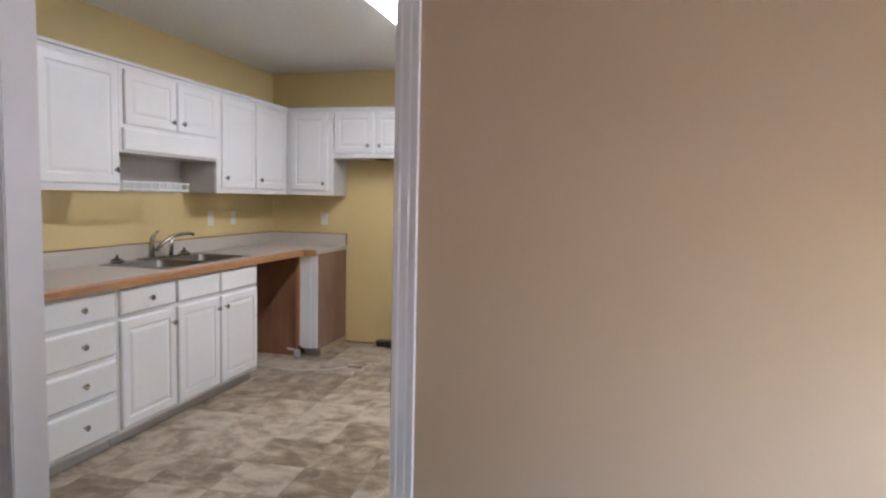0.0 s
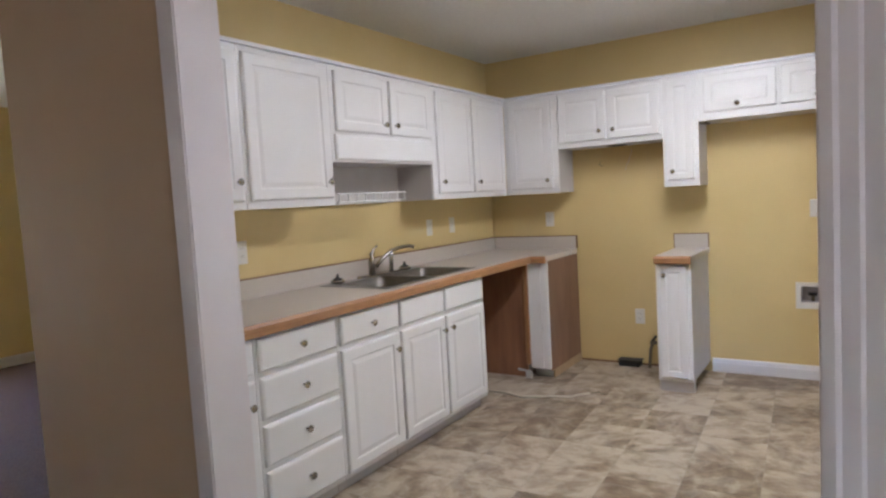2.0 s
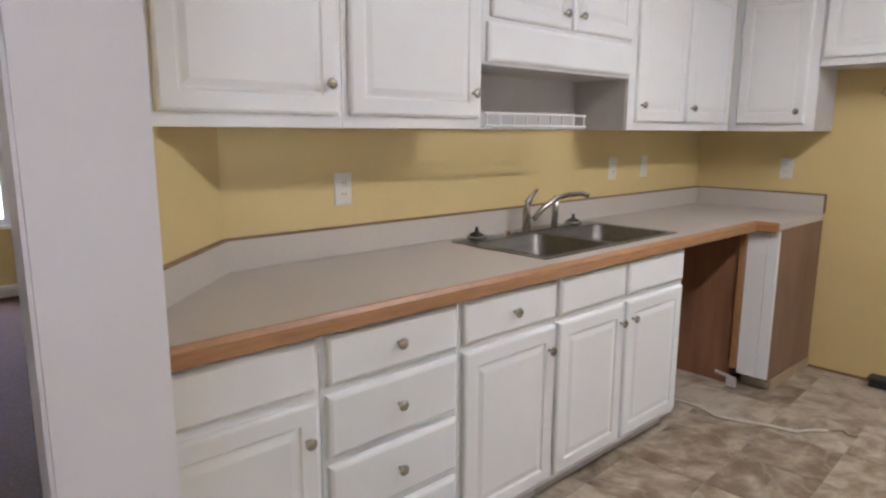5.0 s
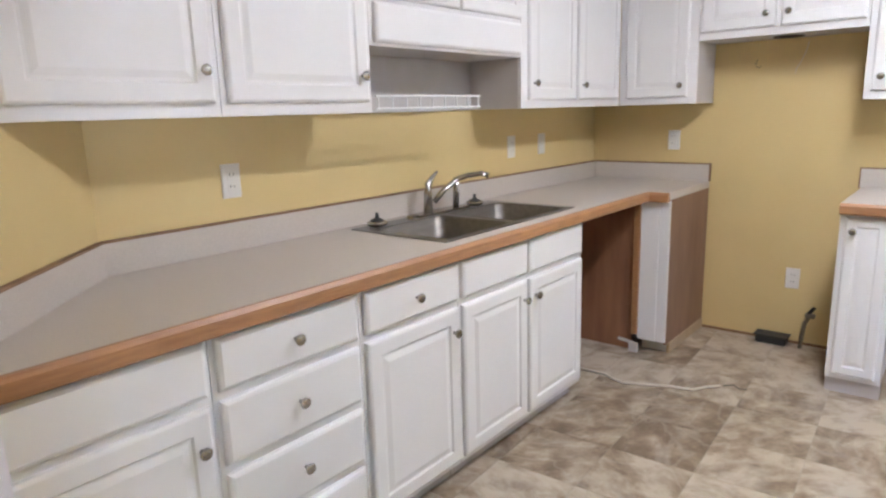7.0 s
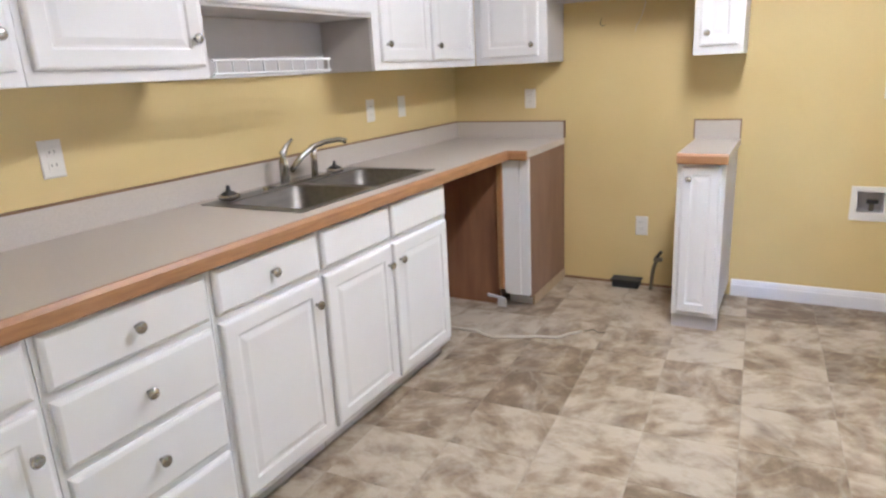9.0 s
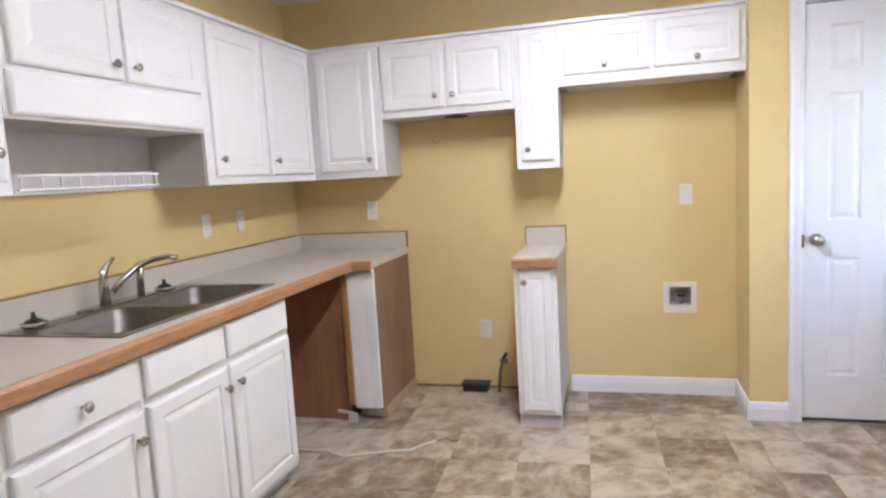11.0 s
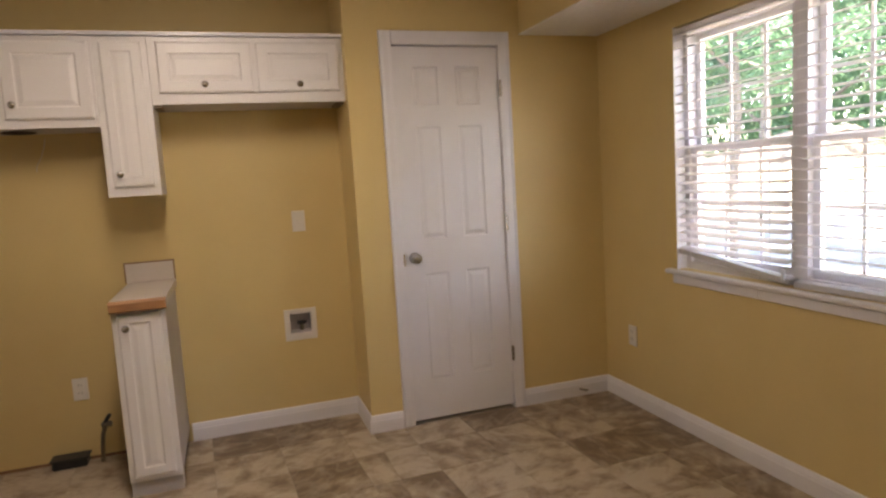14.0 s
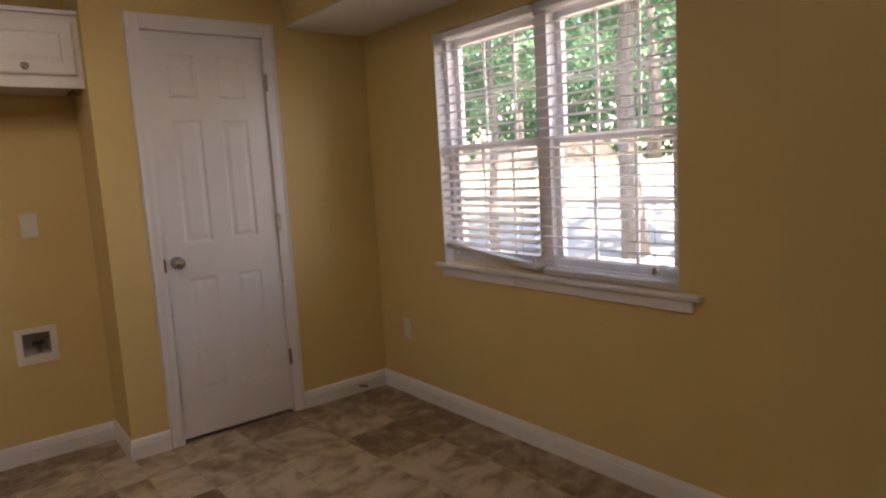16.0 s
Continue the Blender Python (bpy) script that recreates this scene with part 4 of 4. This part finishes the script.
def slope_z(x, y):
    """Height of the yard: it climbs away from the house."""
    u = min(max((x - 6.0) / 12.0, 0), 1)
    return -0.43 + 1.65 * u * u * (3 - 2 * u)


def yard_mesh(x0, x1, y0, y1, lift, nx=30, ny=30):
    bm = bmesh.new()
    g = {}
    for i in range(nx):
        for j in range(ny):
            x, y = x0 + (x1 - x0) * i / (nx - 1), y0 + (y1 - y0) * j / (ny - 1)
            g[i, j] = bm.verts.new((x, y, slope_z(x, y) + lift + 0.03 * noise.noise(Vector((x * 0.5, y * 0.5, 1))) * (lift == 0)))
    for i in range(nx - 1):
        for j in range(ny - 1):
            bm.faces.new((g[i, j], g[i + 1, j], g[i + 1, j + 1], g[i, j + 1]))
    return bm


solid("yard", yard_mesh(4.6, 60, -60, 60, 0, 56, 50), GRASS, "pale dry sunlit yard rising from the house", "ground", kind="structure", smooth=True)
solid("driveway", yard_mesh(7.0, 15.5, -22, 5.0, 0.045), DRIVE, "sunlit pale concrete drive", "driveway", kind="structure", smooth=True)


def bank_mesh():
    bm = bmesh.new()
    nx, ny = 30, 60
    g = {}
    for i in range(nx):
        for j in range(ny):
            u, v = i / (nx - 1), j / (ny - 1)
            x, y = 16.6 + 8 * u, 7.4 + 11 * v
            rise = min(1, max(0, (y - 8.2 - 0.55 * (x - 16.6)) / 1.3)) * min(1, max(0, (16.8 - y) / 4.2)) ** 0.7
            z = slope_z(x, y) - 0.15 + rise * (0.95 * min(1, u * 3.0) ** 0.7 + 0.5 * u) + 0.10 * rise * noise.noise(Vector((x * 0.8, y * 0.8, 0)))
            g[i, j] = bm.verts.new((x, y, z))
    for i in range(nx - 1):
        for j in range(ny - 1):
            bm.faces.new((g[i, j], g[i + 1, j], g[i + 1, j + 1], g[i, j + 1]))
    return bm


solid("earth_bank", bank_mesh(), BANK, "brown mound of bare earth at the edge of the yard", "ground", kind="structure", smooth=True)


def woods_mesh(n, seed):
    """A deep belt of leafage with an uneven top, seen far off."""
    rng = random.Random(seed)
    vs, fs = [], []
    while len(fs) < n:
        x, y = rng.uniform(30, 42), rng.uniform(-28, 62)
        top = 11 + 3.0 * noise.noise(Vector((y * 0.16, 0, 3))) + 1.6 * noise.noise(Vector((y * 0.6, x * 0.3, 9)))
        z = 0.8 + (top - 0.8) * rng.random() ** 0.8
        if noise.noise(Vector((x * 0.3, y * 0.35, z * 0.4))) < -0.22:
            continue
        c, r = Vector((x, y, z)), rng.uniform(0.14, 0.36)
        m = Euler((rng.uniform(-1.3, 1.3), rng.uniform(-1.3, 1.3), rng.uniform(0, 6.28))).to_matrix()
        b = len(vs)
        vs += [tuple(c + m @ Vector(p) * r) for p in ((-1, 0, 0), (-0.1, -0.6, 0.15), (1, 0, -0.1), (-0.1, 0.6, 0.1))]
        fs.append((b, b + 1, b + 2, b + 3))
    me = bpy.data.meshes.new("woods")
    me.from_pydata(vs, [], fs)
    me.materials.append(LEAF)
    return me


solid("woods", woods_mesh(60000, 5), LEAF, "dense green woods behind the bank", "trees", kind="stuff")


def tree(x, y, z, h, r, seed, crown_low=0.35, crown_r=2.6, n=2600, lean=0.0):
    rng = random.Random(seed)
    ob = thing("tree", x, y, z, "leafy green tree with pale brown trunk in the yard", "tree", "yard trees")
    pts = [(lean * k * k * 0.04, 0.08 * math.sin(k * 1.7 + seed), h * k / 6) for k in range(7)]
    bm = tube(pts, r, 12, radii=[r * (1.25 if k == 0 else 1 - 0.13 * k) for k in range(7)])
    tips = []
    for k in range(12):
        f = crown_low + (0.97 - crown_low) * k / 11
        p = Vector((lean * (f * 6) ** 2 * 0.04, 0, h * f))
        a, ln = k * 2.4 + seed, crown_r * (1.05 - 0.5 * abs(f - 0.55)) * rng.uniform(0.7, 1.1)
        q = p + Vector((math.cos(a) * ln, math.sin(a) * ln, ln * rng.uniform(0.05, 0.45)))
        mid = (p + q) / 2 + Vector((0, 0, 0.15 * ln))
        tube([p, mid, q], 0.05, 6, bm, radii=[r * 0.35, r * 0.2, 0.015])
        tips += [mid, q, (mid + q) / 2]
    part("trunk", bm, BARK, ob, "trunk with limbs", smooth=True)
    vs, fs = [], []
    for k in range(n):
        c = rng.choice(tips) + Vector((rng.gauss(0, 0.42), rng.gauss(0, 0.42), rng.gauss(0, 0.3))) * crown_r / 2.6
        s = rng.uniform(0.05, 0.12)
        e = Euler((rng.uniform(-0.9, 0.9), rng.uniform(-0.9, 0.9), rng.uniform(0, 6.28)))
        b = len(vs)
        vs += [c + e.to_matrix() @ Vector(p) * s for p in ((-1, 0, 0), (-0.2, -0.5, 0.1), (1, 0, -0.1), (-0.2, 0.5, 0.1))]
        fs.append((b, b + 1, b + 2, b + 3))
    me = bpy.data.meshes.new("crown")
    me.from_pydata([tuple(v) for v in vs], [], fs)
    me.materials.append(LEAF)
    part("crown", me, LEAF, ob, "crown of many small green leaves", kind="stuff")
    return ob


for tx, ty, th, tr, seed, low, cr, n in (
    (8.4, 3.1, 6.8, 0.075, 1, 0.36, 2.4, 7000), (9.6, 1.65, 7.5, 0.16, 11, 0.45, 2.2, 3800), (10.2, -1.62, 9.0, 0.25, 2, 0.38, 2.9, 5600),
    (19.0, 7.5, 10.0, 0.20, 3, 0.25, 3.6, 6000), (20.0, 0.6, 10.0, 0.22, 4, 0.24, 3.6, 6000), (23.0, 14.5, 11.0, 0.24, 5, 0.18, 4.4, 6000),
    (24.0, 4.0, 12.0, 0.24, 6, 0.2, 4.4, 6000), (25.0, -4.5, 12.0, 0.24, 7, 0.2, 4.4, 6000), (27.0, 21.0, 12.0, 0.26, 8, 0.15, 5.0, 6000),
    (28.0, 9.5, 12.0, 0.26, 9, 0.15, 5.0, 6000)):
    tree(tx, ty, slope_z(tx, ty) - 0.05, th, tr, seed, low, cr, n)

# ---- vinyl floor tiles, last ----
TP, TURN = 0.3305, radians(2.9)      # tile size; the layout is turned a little against the walls
TO = Vector((1.580, -1.022))          # one corner of the layout
TU, TV = Vector((math.cos(TURN), math.sin(TURN))), Vector((-math.sin(TURN), math.cos(TURN)))
ROOM = ((0.001, PX - 0.001, -4.159, -0.001), (PX - 0.001, RX - 0.001, -4.159, PY - 0.001))
shared = {}
floor_ob = bpy.data.objects["floor"]


def cut_to(poly, x0, x1, y0, y1):
    """A convex polygon cut to a rectangle."""
    for ax, lim, s in ((0, x0, 1), (0, x1, -1), (1, y0, 1), (1, y1, -1)):
        out = []
        for i, p in enumerate(poly):
            q = poly[(i + 1) % len(poly)]
            dp, dq = s * (p[ax] - lim), s * (q[ax] - lim)
            if dp >= 0:
                out.append(p)
            if (dp > 0 > dq) or (dp < 0 < dq):
                out.append(p + (q - p) * (dp / (dp - dq)))
        poly = out
        if len(poly) < 3:
            return None
    area = abs(sum(a.x * b.y - b.x * a.y for a, b in zip(poly, poly[1:] + poly[:1]))) / 2
    return poly if area > 2e-4 else None


def tile_mesh(poly):
    return as_mesh("vinyl_tile", prism([tuple(p) for p in poly], -0.003, 0.0), VINYL)


for i in range(-7, 10):
    for j in range(-11, 5):
        c = TO + TU * (i + 0.5) * TP + TV * (j + 0.5) * TP
        h = TP / 2 - 0.0012
        square = [c + TU * a * h + TV * b * h for a, b in ((-1, -1), (1, -1), (1, 1), (-1, 1))]
        for room in ROOM:
            poly = cut_to(square, *room)
            if not poly:
                continue
            whole = len(poly) == 4 and all((p - q).length < 1e-6 for p, q in zip(poly, square))
            if whole and "tile" not in shared:
                shared["tile"] = tile_mesh([p - c for p in square])
            me = shared["tile"] if whole else tile_mesh([p - c for p in poly])
            part("vinyl_tile", me, VINYL, floor_ob, "", pose(c.x, c.y, 0.0006))
